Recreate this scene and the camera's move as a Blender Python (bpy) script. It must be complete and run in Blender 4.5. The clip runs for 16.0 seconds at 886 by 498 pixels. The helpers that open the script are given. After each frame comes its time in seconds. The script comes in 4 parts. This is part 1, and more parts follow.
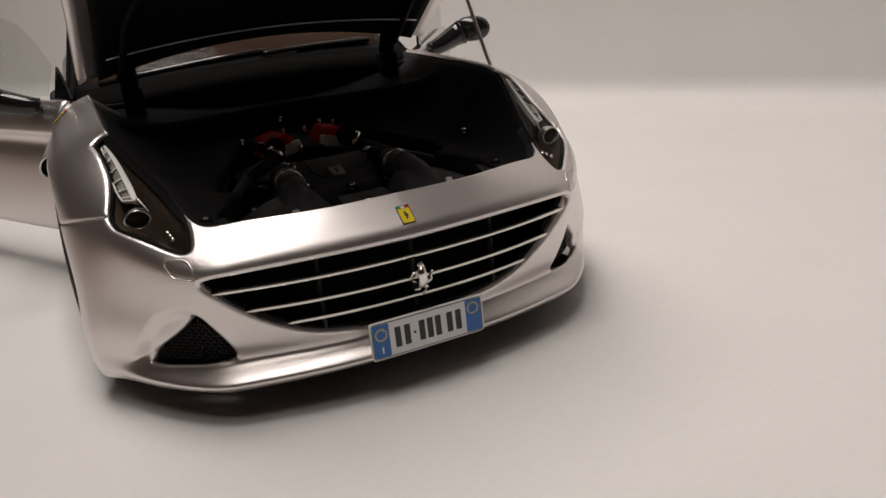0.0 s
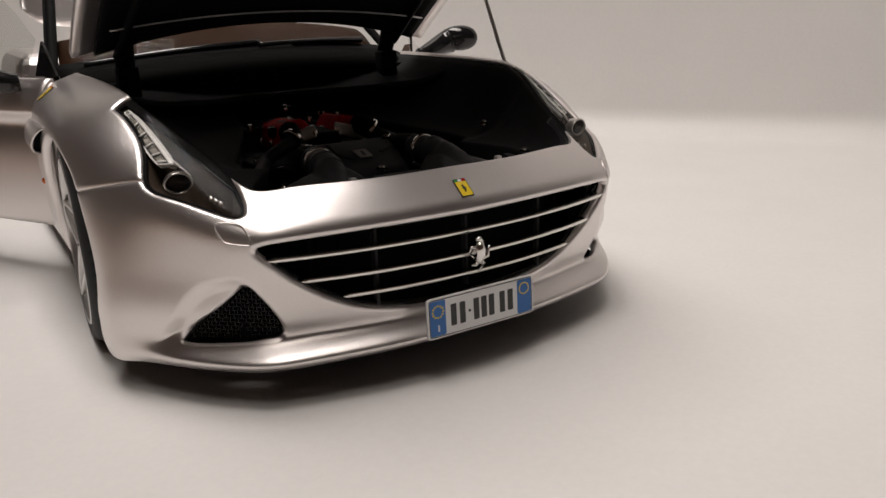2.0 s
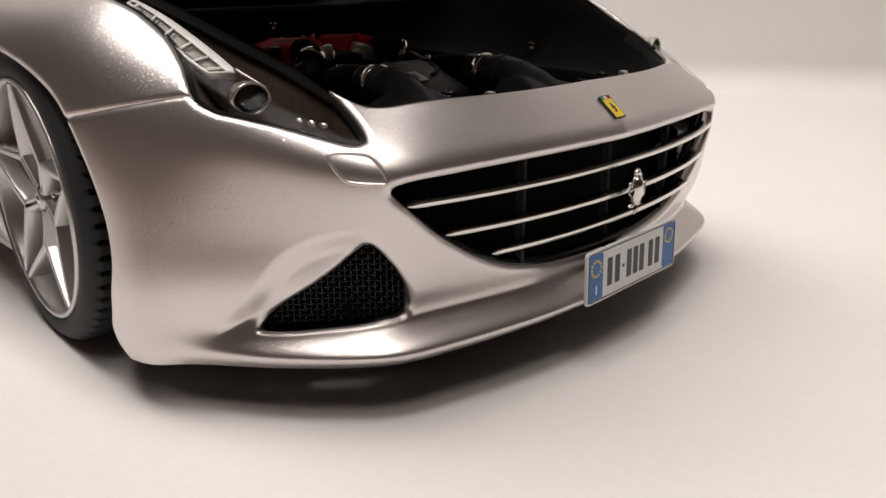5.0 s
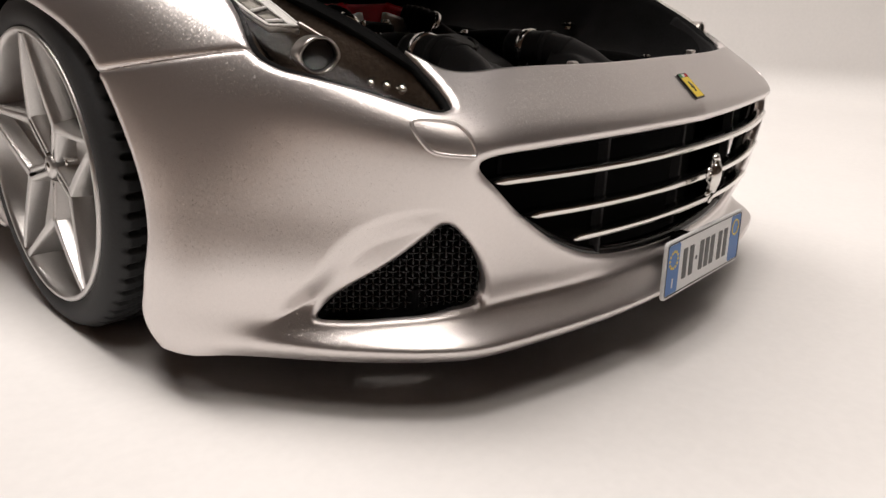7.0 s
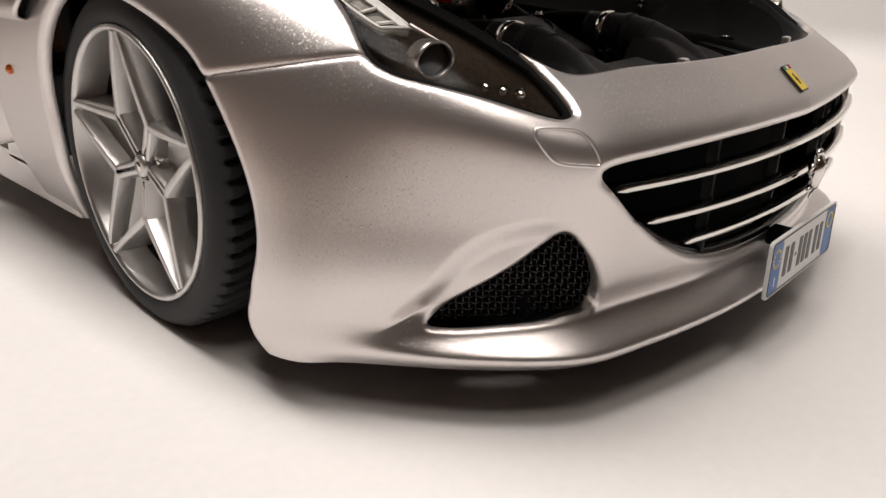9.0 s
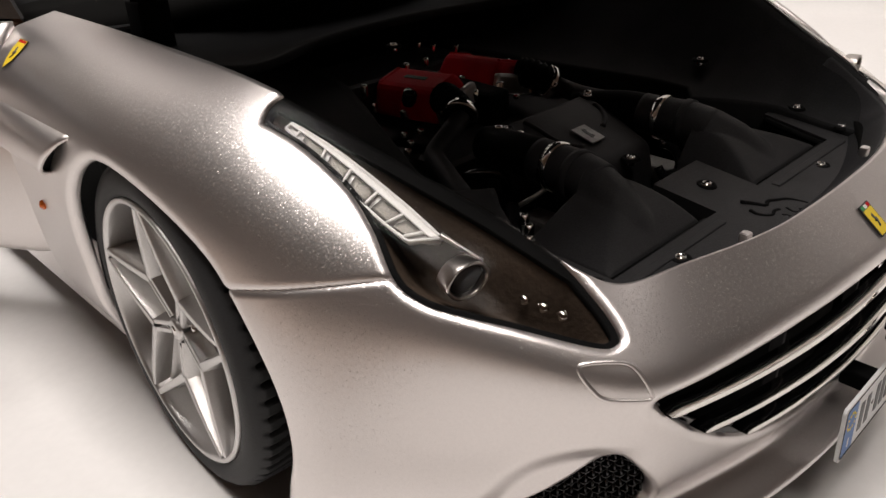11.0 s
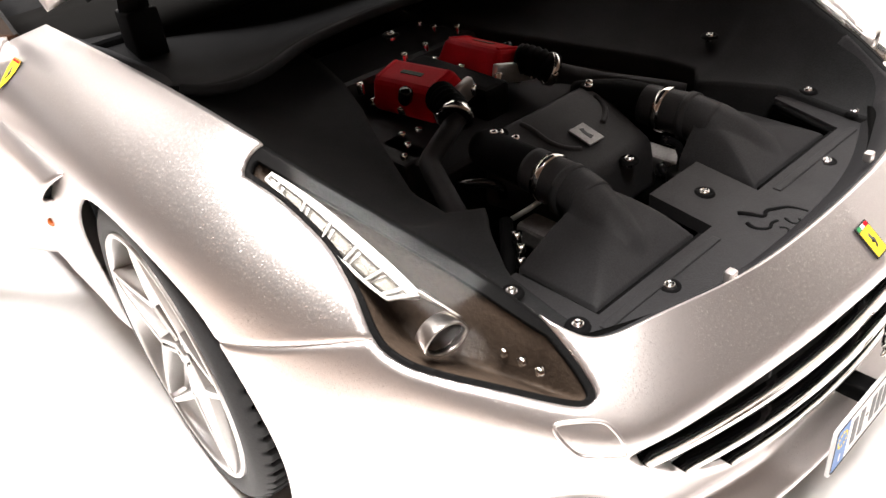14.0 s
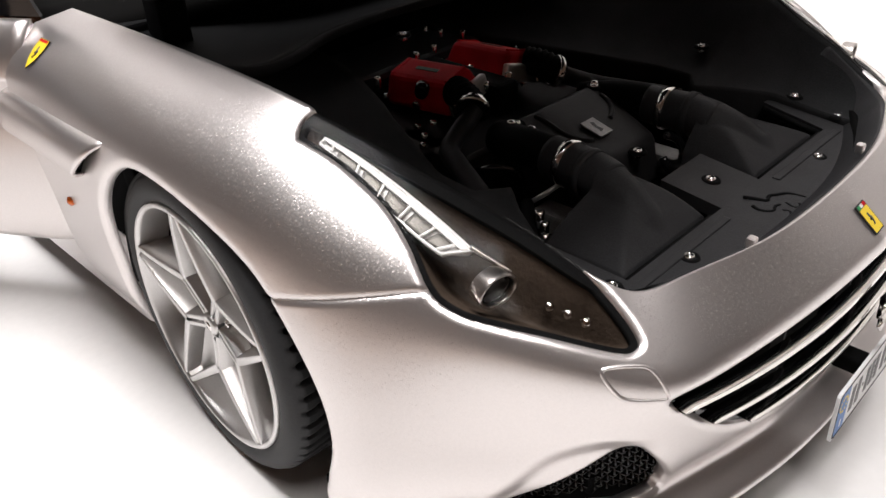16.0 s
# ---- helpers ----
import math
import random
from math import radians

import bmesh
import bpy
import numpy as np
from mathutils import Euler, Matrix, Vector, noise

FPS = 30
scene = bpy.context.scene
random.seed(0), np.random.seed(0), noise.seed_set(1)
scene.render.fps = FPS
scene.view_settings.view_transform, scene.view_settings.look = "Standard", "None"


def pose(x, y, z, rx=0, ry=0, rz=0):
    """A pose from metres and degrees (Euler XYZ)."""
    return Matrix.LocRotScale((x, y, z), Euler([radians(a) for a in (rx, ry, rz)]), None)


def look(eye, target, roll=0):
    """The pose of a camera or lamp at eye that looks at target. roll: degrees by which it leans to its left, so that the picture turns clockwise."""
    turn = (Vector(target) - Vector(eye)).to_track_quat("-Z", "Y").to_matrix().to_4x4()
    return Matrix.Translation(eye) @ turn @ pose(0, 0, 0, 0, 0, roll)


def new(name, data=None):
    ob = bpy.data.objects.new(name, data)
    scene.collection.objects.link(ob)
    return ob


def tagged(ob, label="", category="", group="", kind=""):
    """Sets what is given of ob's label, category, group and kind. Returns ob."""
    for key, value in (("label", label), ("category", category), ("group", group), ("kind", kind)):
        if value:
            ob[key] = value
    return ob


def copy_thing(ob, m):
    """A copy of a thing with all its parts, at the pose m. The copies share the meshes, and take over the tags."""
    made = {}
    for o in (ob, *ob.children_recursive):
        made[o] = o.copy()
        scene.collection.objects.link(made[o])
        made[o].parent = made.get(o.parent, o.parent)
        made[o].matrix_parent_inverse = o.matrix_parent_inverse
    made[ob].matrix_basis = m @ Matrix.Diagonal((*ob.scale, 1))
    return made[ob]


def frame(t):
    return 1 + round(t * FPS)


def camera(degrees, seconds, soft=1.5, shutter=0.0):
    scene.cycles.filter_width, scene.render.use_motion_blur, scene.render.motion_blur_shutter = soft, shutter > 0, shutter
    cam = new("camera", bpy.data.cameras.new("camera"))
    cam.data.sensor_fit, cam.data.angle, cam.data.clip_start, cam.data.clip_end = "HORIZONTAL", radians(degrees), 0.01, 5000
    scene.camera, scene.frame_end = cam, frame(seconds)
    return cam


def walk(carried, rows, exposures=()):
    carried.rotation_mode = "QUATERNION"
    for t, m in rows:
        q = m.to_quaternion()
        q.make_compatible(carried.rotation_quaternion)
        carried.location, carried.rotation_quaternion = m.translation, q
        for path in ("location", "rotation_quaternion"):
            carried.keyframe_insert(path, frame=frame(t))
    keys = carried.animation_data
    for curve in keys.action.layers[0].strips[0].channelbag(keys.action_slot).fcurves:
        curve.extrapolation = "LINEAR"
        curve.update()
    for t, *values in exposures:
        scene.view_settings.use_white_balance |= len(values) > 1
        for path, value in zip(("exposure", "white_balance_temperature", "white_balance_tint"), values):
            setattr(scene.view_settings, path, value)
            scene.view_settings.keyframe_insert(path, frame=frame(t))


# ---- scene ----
cam = camera(58.61, 16.0)
ROWS = [
    (0.0, -43.92, -107.91, 67.32, 69.82, 5.28, -25.79),
    (0.5, -45.98, -105.34, 65.37, 68.67, 5.10, -27.08),
    (1.0, -52.70, -102.06, 59.14, 69.90, 4.21, -28.72),
    (1.5, -60.74, -101.53, 56.20, 73.51, 2.78, -30.00),
    (2.0, -66.38, -94.97, 56.59, 72.91, 1.90, -32.55),
    (2.5, -70.34, -85.74, 55.34, 71.73, 2.21, -35.35),
    (3.0, -75.78, -78.06, 55.82, 70.03, 2.48, -38.27),
    (3.5, -81.86, -70.76, 56.65, 69.03, 1.66, -40.21),
    (4.0, -82.21, -60.73, 53.02, 68.95, 1.64, -43.37),
    (4.2, -81.79, -57.55, 51.31, 69.27, 1.04, -44.09),
    (6.3, -83.02, -35.65, 38.30, 73.44, -0.84, -48.18),
    (6.5, -84.18, -34.79, 38.34, 73.03, -1.76, -48.70),
    (7.0, -84.75, -32.86, 40.26, 70.76, -2.26, -48.54),
    (7.5, -89.69, -26.96, 41.05, 69.48, -2.35, -47.60),
    (8.0, -90.28, -26.57, 40.89, 69.35, -1.65, -47.92),
    (8.5, -89.25, -25.83, 40.26, 69.16, -1.62, -47.95),
    (9.0, -88.97, -24.01, 43.86, 67.55, -1.75, -47.91),
    (9.5, -87.11, -19.85, 52.54, 65.53, -1.02, -48.24),
    (9.7, -85.45, -17.42, 55.67, 64.93, -0.42, -47.99),
    (11.8, -72.19, -15.38, 66.42, 57.74, 2.70, -43.02),
    (12.0, -70.86, -15.67, 67.25, 56.45, 2.95, -42.99),
    (12.5, -68.14, -16.95, 71.30, 56.44, 4.51, -42.41),
    (13.0, -68.10, -16.91, 75.24, 54.97, 5.43, -43.01),
    (13.5, -68.55, -15.90, 74.80, 55.37, 5.02, -43.09),
    (14.0, -68.69, -15.17, 74.62, 55.24, 5.11, -43.15),
    (14.5, -68.57, -14.92, 74.83, 54.17, 4.95, -43.32),
    (15.0, -69.14, -14.89, 75.18, 54.13, 4.86, -43.59),
    (15.5, -74.06, -14.62, 72.53, 55.16, 3.74, -44.10),
    (16.0, -80.23, -13.70, 71.65, 57.89, 2.12, -46.02),
]

EXPOSURES = [(0, -0.28, 6500, 10), (3.0, -0.05, 6500, 10), (4.2, 0.08, 6500, 10), (6.3, 0.42, 6500, 10), (9.0, 0.36, 6500, 10), (9.7, 0.28, 6500, 10), (11.8, 0.4, 6400, 10), (12.5, 1.75, 6400, 10), (13.0, 2.65, 6330, 9), (13.5, 2.65, 6320, 9), (14.5, 1.75, 6250, 9), (15.0, 1.65, 6200, 9), (16.0, 0.95, 6080, 9)]

walk(cam, [(t, pose(x / 1000, y / 1000, z / 1000, a, b, c)) for t, x, y, z, a, b, c in ROWS], EXPOSURES)

# ---- light: an overhead strip lamp and an added fill light in a closed room ----
world = bpy.data.worlds.new("room_air")
world.use_nodes = True
world.node_tree.nodes["Background"].inputs[0].default_value = (0.9, 0.92, 1.0, 1)
world.node_tree.nodes["Background"].inputs[1].default_value = 0.03
scene.world = world


def lamp(name, eye, target, size, watts, colour):
    data = bpy.data.lights.new(name, "AREA")
    data.shape, data.size, data.energy, data.color = "DISK", size, watts, colour
    ob = new(name, data)
    ob.matrix_world = look(eye, target)
    return ob


strip = lamp("strip_lamp_light", (0, 0.10, 0.60), (0, 0.10, 0.0), 0.19, 3.35, (1.0, 0.925, 0.875))
strip.data.shape, strip.data.size_y = "RECTANGLE", 0.44
strip.matrix_world = pose(-0.05, 0.13, 0.60)
# added fill with no known source, brightens the bay, backdrop and front faces
lamp("fill_light", (-0.35, -0.55, 1.6), (-0.05, 0.0, 0.0), 0.4, 3.0, (1.0, 0.90, 0.82))

# ---- materials ----
MM = 0.001


def material(name, colour, rough=0.5, metal=0.0, grain=0.0, scale=2000.0, bump=0.0, coat=0.0, spread=0.1, broad_scale=25.0, **more):
    m = bpy.data.materials.new(name)
    m.use_nodes = True
    t = m.node_tree
    b = t.nodes["Principled BSDF"]
    b.inputs["Roughness"].default_value, b.inputs["Metallic"].default_value = rough, metal
    b.inputs["Coat Weight"].default_value, b.inputs["Coat Roughness"].default_value = coat, spread
    for key, value in more.items():
        b.inputs[key.replace("_", " ")].default_value = value
    c = (*colour, 1)
    b.inputs["Base Color"].default_value = c
    if grain or bump:
        where = t.nodes.new("ShaderNodeTexCoord")
        fine, broad = t.nodes.new("ShaderNodeTexNoise"), t.nodes.new("ShaderNodeTexNoise")
        fine.inputs["Scale"].default_value, broad.inputs["Scale"].default_value = scale, scale / broad_scale
        for n in (fine, broad):
            n.inputs["Detail"].default_value = 3
            t.links.new(where.outputs["Object"], n.inputs["Vector"])
        add = t.nodes.new("ShaderNodeMath")
        add.operation = "ADD"
        t.links.new(fine.outputs["Fac"], add.inputs[0])
        t.links.new(broad.outputs["Fac"], add.inputs[1])
        ramp = t.nodes.new("ShaderNodeMapRange")
        ramp.inputs["From Min"].default_value, ramp.inputs["From Max"].default_value = 0.6, 1.4
        ramp.inputs["To Min"].default_value, ramp.inputs["To Max"].default_value = 1 - grain, 1 + grain
        t.links.new(add.outputs[0], ramp.inputs["Value"])
        tint = t.nodes.new("ShaderNodeVectorMath")
        tint.operation = "SCALE"
        tint.inputs[0].default_value = colour
        t.links.new(ramp.outputs["Result"], tint.inputs["Scale"])
        t.links.new(tint.outputs[0], b.inputs["Base Color"])
        if bump:
            rise = t.nodes.new("ShaderNodeBump")
            rise.inputs["Strength"].default_value, rise.inputs["Distance"].default_value = bump, 0.0001
            t.links.new(fine.outputs["Fac"], rise.inputs["Height"])
            t.links.new(rise.outputs["Normal"], b.inputs["Normal"])
    return m


SILVER = material("silver_paint", (0.74, 0.703, 0.69), 0.34, 0.95, 0.03, 9000, 0.12, 0.3, 0.2, 3.0)


def flakes(m, scale, share, tilt):
    """Metal flakes in the paint: small cells, a share of which lean away from the skin and glint."""
    t = m.node_tree
    where, cells, rare, size, lean, scaled, skin_n, add = (t.nodes.new("ShaderNode" + k) for k in ("TexCoord", "TexVoronoi", "SeparateColor", "MapRange", "VectorMath", "VectorMath", "NewGeometry", "VectorMath"))
    cells.inputs["Scale"].default_value = scale
    t.links.new(where.outputs["Object"], cells.inputs["Vector"])
    t.links.new(cells.outputs["Color"], rare.inputs["Color"])
    size.inputs["From Min"].default_value, size.inputs["From Max"].default_value = 1 - share, 1.0
    size.inputs["To Min"].default_value, size.inputs["To Max"].default_value = 0.05, tilt
    t.links.new(rare.outputs["Red"], size.inputs["Value"])
    lean.operation, lean.inputs[1].default_value = "SUBTRACT", (0.5, 0.5, 0.5)
    t.links.new(cells.outputs["Color"], lean.inputs[0])
    scaled.operation, add.operation = "SCALE", "ADD"
    t.links.new(lean.outputs[0], scaled.inputs[0])
    t.links.new(size.outputs["Result"], scaled.inputs["Scale"])
    t.links.new(scaled.outputs[0], add.inputs[0])
    t.links.new(skin_n.outputs["Normal"], add.inputs[1])
    bump = [n for n in t.nodes if n.type == "BUMP"][0]
    t.links.new(add.outputs[0], bump.inputs["Normal"])


flakes(SILVER, 14000, 0.1, 0.4)
BLACK = material("black_plastic", (0.0075, 0.0076, 0.0079), 0.6, 0, 0.25, 5000, 0.3, Specular_IOR_Level=0.03)
SATIN = material("satin_black", (0.036, 0.036, 0.038), 0.5, 0, 0.25, 5000, 0.3, Specular_IOR_Level=0.12)
LINER = material("liner_black", (0.026, 0.0265, 0.0275), 0.62, 0, 0.25, 5000, 0.35, Specular_IOR_Level=0.02)
GLOSS = material("gloss_black", (0.01, 0.01, 0.011), 0.12, 0, 0.1, 3000)
RUBBER = material("tyre_rubber", (0.028, 0.029, 0.0305), 0.62, 0, 0.15, 4000, 0.3, Specular_IOR_Level=0.3)
CHROME = material("chrome", (0.8, 0.78, 0.75), 0.12, 1, 0.06, 3000)
ALLOY = material("alloy_silver", (0.64, 0.63, 0.62), 0.32, 0.85, 0.08, 6000, 0.15)
RED = material("crackle_red", (0.52, 0.005, 0.012), 0.6, 0, 0.3, 6000, 0.6, Specular_IOR_Level=0.08)
YELLOW = material("badge_yellow", (0.85, 0.62, 0.02), 0.35, 0, 0.05)
INK = material("badge_ink", (0.02, 0.02, 0.02), 0.4, 0, 0.05)
WHITE = material("plate_white", (0.78, 0.78, 0.78), 0.4, 0, 0.04)
BLUE = material("plate_blue", (0.03, 0.15, 0.45), 0.4, 0, 0.05)
PAPER = material("white_paper", (0.78, 0.765, 0.75), 0.55, 0, 0.03, 900, 0.1)
PLASTER = material("room_plaster", (0.5, 0.385, 0.31), 0.8, 0, 0.05, 30)
LEATHER = material("brown_leather", (0.035, 0.017, 0.0095), 0.6, 0, 0.15, 3000, 0.3, Specular_IOR_Level=0.04)


def thin_glass(name, colour, gloss, low, high):
    """Clear plastic or glass in a thin sheet: see-through, with a mirror shine that grows at a slant."""
    m = bpy.data.materials.new(name)
    m.use_nodes = True
    t = m.node_tree
    t.nodes.remove(t.nodes["Principled BSDF"])
    clear, shine, mix, slant, power, fit = (t.nodes.new("ShaderNode" + k) for k in ("BsdfTransparent", "BsdfGlossy", "MixShader", "LayerWeight", "Math", "MapRange"))
    clear.inputs["Color"].default_value = (*colour, 1)
    shine.inputs["Roughness"].default_value, slant.inputs["Blend"].default_value = gloss, 0.5
    power.operation, power.inputs[1].default_value = "POWER", 5.0
    fit.inputs["To Min"].default_value, fit.inputs["To Max"].default_value = low, high
    t.links.new(slant.outputs["Facing"], power.inputs[0])
    t.links.new(power.outputs[0], fit.inputs["Value"])
    t.links.new(fit.outputs["Result"], mix.inputs[0])
    t.links.new(clear.outputs[0], mix.inputs[1])
    t.links.new(shine.outputs[0], mix.inputs[2])
    t.links.new(mix.outputs[0], t.nodes["Material Output"].inputs["Surface"])
    return m


GLASS = thin_glass("clear_glass", (0.93, 0.94, 0.93), 0.03, 0.004, 0.3)
SMOKE = thin_glass("lamp_cover", (0.92, 0.91, 0.89), 0.1, 0.004, 0.35)
BUCKET = material("lamp_bucket", (0.062, 0.046, 0.035), 0.45, 0, 0.3, 2200, 0.9, Specular_IOR_Level=0.12)
CLEAR = material("moulded_clear", (0.92, 0.92, 0.91), 0.28, 0.0, 0.12, 5000, 0.4)
CELL = material("lamp_cell", (0.22, 0.21, 0.19), 0.34, 0.6, 0.6, 7000, 0.8)
LENS = material("projector_lens", (0.02, 0.016, 0.014), 0.22, 0.0, 0.1, 500, Specular_IOR_Level=0.08)
BARREL = material("projector_barrel", (0.5, 0.47, 0.445), 0.3, 1, 0.1, 4000, 0.1)
AMBER = material("amber_marker", (0.75, 0.16, 0.02), 0.2, 0, 0.1)
GREEN = material("badge_green", (0.02, 0.28, 0.08), 0.4, 0, 0.05)
# steel made much darker: shade behind the spokes is put into the colour
DISC = material("shaded_steel", (0.045, 0.045, 0.044), 0.4, 0.9, 0.1, 3000)
FLOCK = material("arch_liner", (0.085, 0.087, 0.088), 0.75, 0, 0.15, 4000, 0.3, Specular_IOR_Level=0.1)
TAG = material("tag_metal", (0.3, 0.295, 0.29), 0.45, 0.5, 0.3, 3000, 0.3)
# nearly black and dull: the shade of deep hollows is put into this colour
DARK = material("cavity_shade", (0.004, 0.004, 0.004), 0.8, 0, 0.2, 500, Specular_IOR_Level=0.04)

# ---- mesh helpers: all lengths below in millimetres ----


def mesh_of(name, verts, faces, mat, smooth=True):
    me = bpy.data.meshes.new(name)
    v = np.asarray(verts, float) * MM
    f = np.asarray(faces) if len({len(x) for x in faces}) == 1 else None
    if f is None:
        me.from_pydata([tuple(p) for p in v], [], [tuple(x) for x in faces])
    else:
        me.vertices.add(len(v))
        me.vertices.foreach_set("co", v.ravel())
        me.loops.add(f.size)
        me.loops.foreach_set("vertex_index", f.ravel().astype(np.int32))
        me.polygons.add(len(f))
        me.polygons.foreach_set("loop_start", np.arange(0, f.size, f.shape[1], dtype=np.int32))
        me.update(calc_edges=True)
    me.polygons.foreach_set("use_smooth", np.full(len(me.polygons), smooth))
    me.materials.append(mat)
    me.validate()
    return me


def part(name, data, mat=None, parent=None, label="", m=None):
    """Links a mesh, or a (verts, faces) pair, as one object under its thing."""
    if isinstance(data, tuple):
        data = mesh_of(name, data[0], data[1], mat, len(data) < 3 or data[2])
    ob = new(name, data)
    if parent:
        ob.parent = parent
    if m is not None:
        ob.matrix_basis = m
    if label:
        tagged(ob, label)
    return ob


def thing(name, label, category, group="", kind=""):
    return tagged(new(name), label, category, group, kind)


def at(x, y, z, rx=0, ry=0, rz=0):
    return pose(x * MM, y * MM, z * MM, rx, ry, rz)


def bm_data(bm, smooth=True):
    bm.normal_update()
    v = np.array([p.co for p in bm.verts])
    bm.verts.index_update()
    f = [[q.index for q in p.verts] for p in bm.faces]
    bm.free()
    return v, f, smooth


def block(x0, x1, y0, y1, z0, z1, bevel=0.3, segments=2, taper=(1, 1)):
    """A box with rounded edges; taper shrinks its top."""
    bm = bmesh.new()
    bmesh.ops.create_cube(bm, size=1)
    for p in bm.verts:
        k = taper if p.co.z > 0 else (1, 1)
        p.co = ((x0 + x1) / 2 + p.co.x * (x1 - x0) * k[0], (y0 + y1) / 2 + p.co.y * (y1 - y0) * k[1], (z0 + z1) / 2 + p.co.z * (z1 - z0))
    if bevel:
        bmesh.ops.bevel(bm, geom=bm.edges[:], offset=bevel, segments=segments, affect="EDGES", profile=0.6)
    return bm_data(bm, False)


def tube(points, radius, sides=14, cap=True):
    """A round tube along a path; radius may change along it."""
    p = np.array(points, float)
    r = np.broadcast_to(np.asarray(radius, float), (len(p),))
    t = np.gradient(p, axis=0)
    t /= np.linalg.norm(t, axis=1)[:, None] + 1e-9
    ref = np.array([0, 0, 1.0]) if abs(t[:, 2]).mean() < 0.8 else np.array([1.0, 0, 0])
    a = np.cross(t, ref)
    a /= np.linalg.norm(a, axis=1)[:, None] + 1e-9
    b = np.cross(t, a)
    w = np.linspace(0, 2 * np.pi, sides, endpoint=False)
    v = (p[:, None] + r[:, None, None] * (np.cos(w)[None, :, None] * a[:, None] + np.sin(w)[None, :, None] * b[:, None])).reshape(-1, 3)
    f = []
    for i in range(len(p) - 1):
        for j in range(sides):
            k = (j + 1) % sides
            f.append([i * sides + j, i * sides + k, (i + 1) * sides + k, (i + 1) * sides + j])
    if cap:
        f += [list(range(sides))[::-1], [(len(p) - 1) * sides + j for j in range(sides)]]
    return v, f


def lathe(profile, steps=64, start=0.0, end=2 * math.pi):
    """Turns (radius, x) pairs about the x axis."""
    pr = np.array(profile, float)
    full = end - start > 6.28
    w = np.linspace(start, end, steps, endpoint=not full)
    v = np.stack([np.broadcast_to(pr[None, :, 1], (len(w), len(pr))), pr[None, :, 0] * np.sin(w)[:, None], pr[None, :, 0] * np.cos(w)[:, None]], -1).reshape(-1, 3)
    n, k = len(pr), len(w)
    f = [[i * n + j, i * n + j + 1, ((i + 1) % k) * n + j + 1, ((i + 1) % k) * n + j] for i in range(k if full else k - 1) for j in range(n - 1)]
    return v, f


def sheet(grid, thick=0.0):
    """Faces over a grid of points, given a second side where thick is set (along the mean normal of each point)."""
    g = np.asarray(grid, float)
    a, b = g.shape[:2]
    i = np.arange(a * b).reshape(a, b)
    f = np.stack([i[:-1, :-1], i[1:, :-1], i[1:, 1:], i[:-1, 1:]], -1).reshape(-1, 4)
    v = g.reshape(-1, 3)
    if not thick:
        return v, f
    nrm = normals(g).reshape(-1, 3)
    rim = np.concatenate([i[:, 0], i[-1, 1:], i[-2::-1, -1], i[0, -2::-1]])
    rim = rim[:-1] if rim[0] == rim[-1] else rim
    nxt = np.roll(rim, -1)
    n = len(v)
    side = np.stack([rim, rim + n, nxt + n, nxt], -1)
    return np.concatenate([v, v - nrm * thick]), np.concatenate([f, f[:, ::-1] + n, side])


def normals(g):
    du, dv = np.gradient(g, axis=0), np.gradient(g, axis=1)
    n = np.cross(du, dv)
    return n / (np.linalg.norm(n, axis=-1)[..., None] + 1e-12)


def clip(v, t, f, extra):
    """Cuts a triangle mesh along f = 0 and keeps f > 0; extra holds further values at the points."""
    s = f > 0
    n = s[t].sum(1)
    keep = [t[n == 3]]
    add_v, add_e, base = [], [], len(v)
    found = {}

    def cross(i, j):
        out = np.empty(len(i), int)
        for k, (p, q) in enumerate(zip(i, j)):
            key = (p, q) if p < q else (q, p)
            if key not in found:
                w = f[p] / (f[p] - f[q])
                found[key] = base + len(add_v)
                add_v.append(v[p] + w * (v[q] - v[p]))
                add_e.append(extra[p] + w * (extra[q] - extra[p]))
            out[k] = found[key]
        return out

    for count in (1, 2):
        m = t[n == count]
        if not len(m):
            continue
        lone = np.argmax(s[m] if count == 1 else ~s[m], 1)
        r = np.arange(len(m))
        a, b, c = m[r, lone], m[r, (lone + 1) % 3], m[r, (lone + 2) % 3]
        ab, ca = cross(a, b), cross(c, a)
        keep += [np.stack([a, ab, ca], 1)] if count == 1 else [np.stack([ab, b, c], 1), np.stack([ab, c, ca], 1)]
    t = np.concatenate(keep)
    if add_v:
        v, extra = np.concatenate([v, add_v]), np.concatenate([extra, add_e])
    used, t = np.unique(t, return_inverse=True)
    return v[used], t.reshape(-1, 3), extra[used]


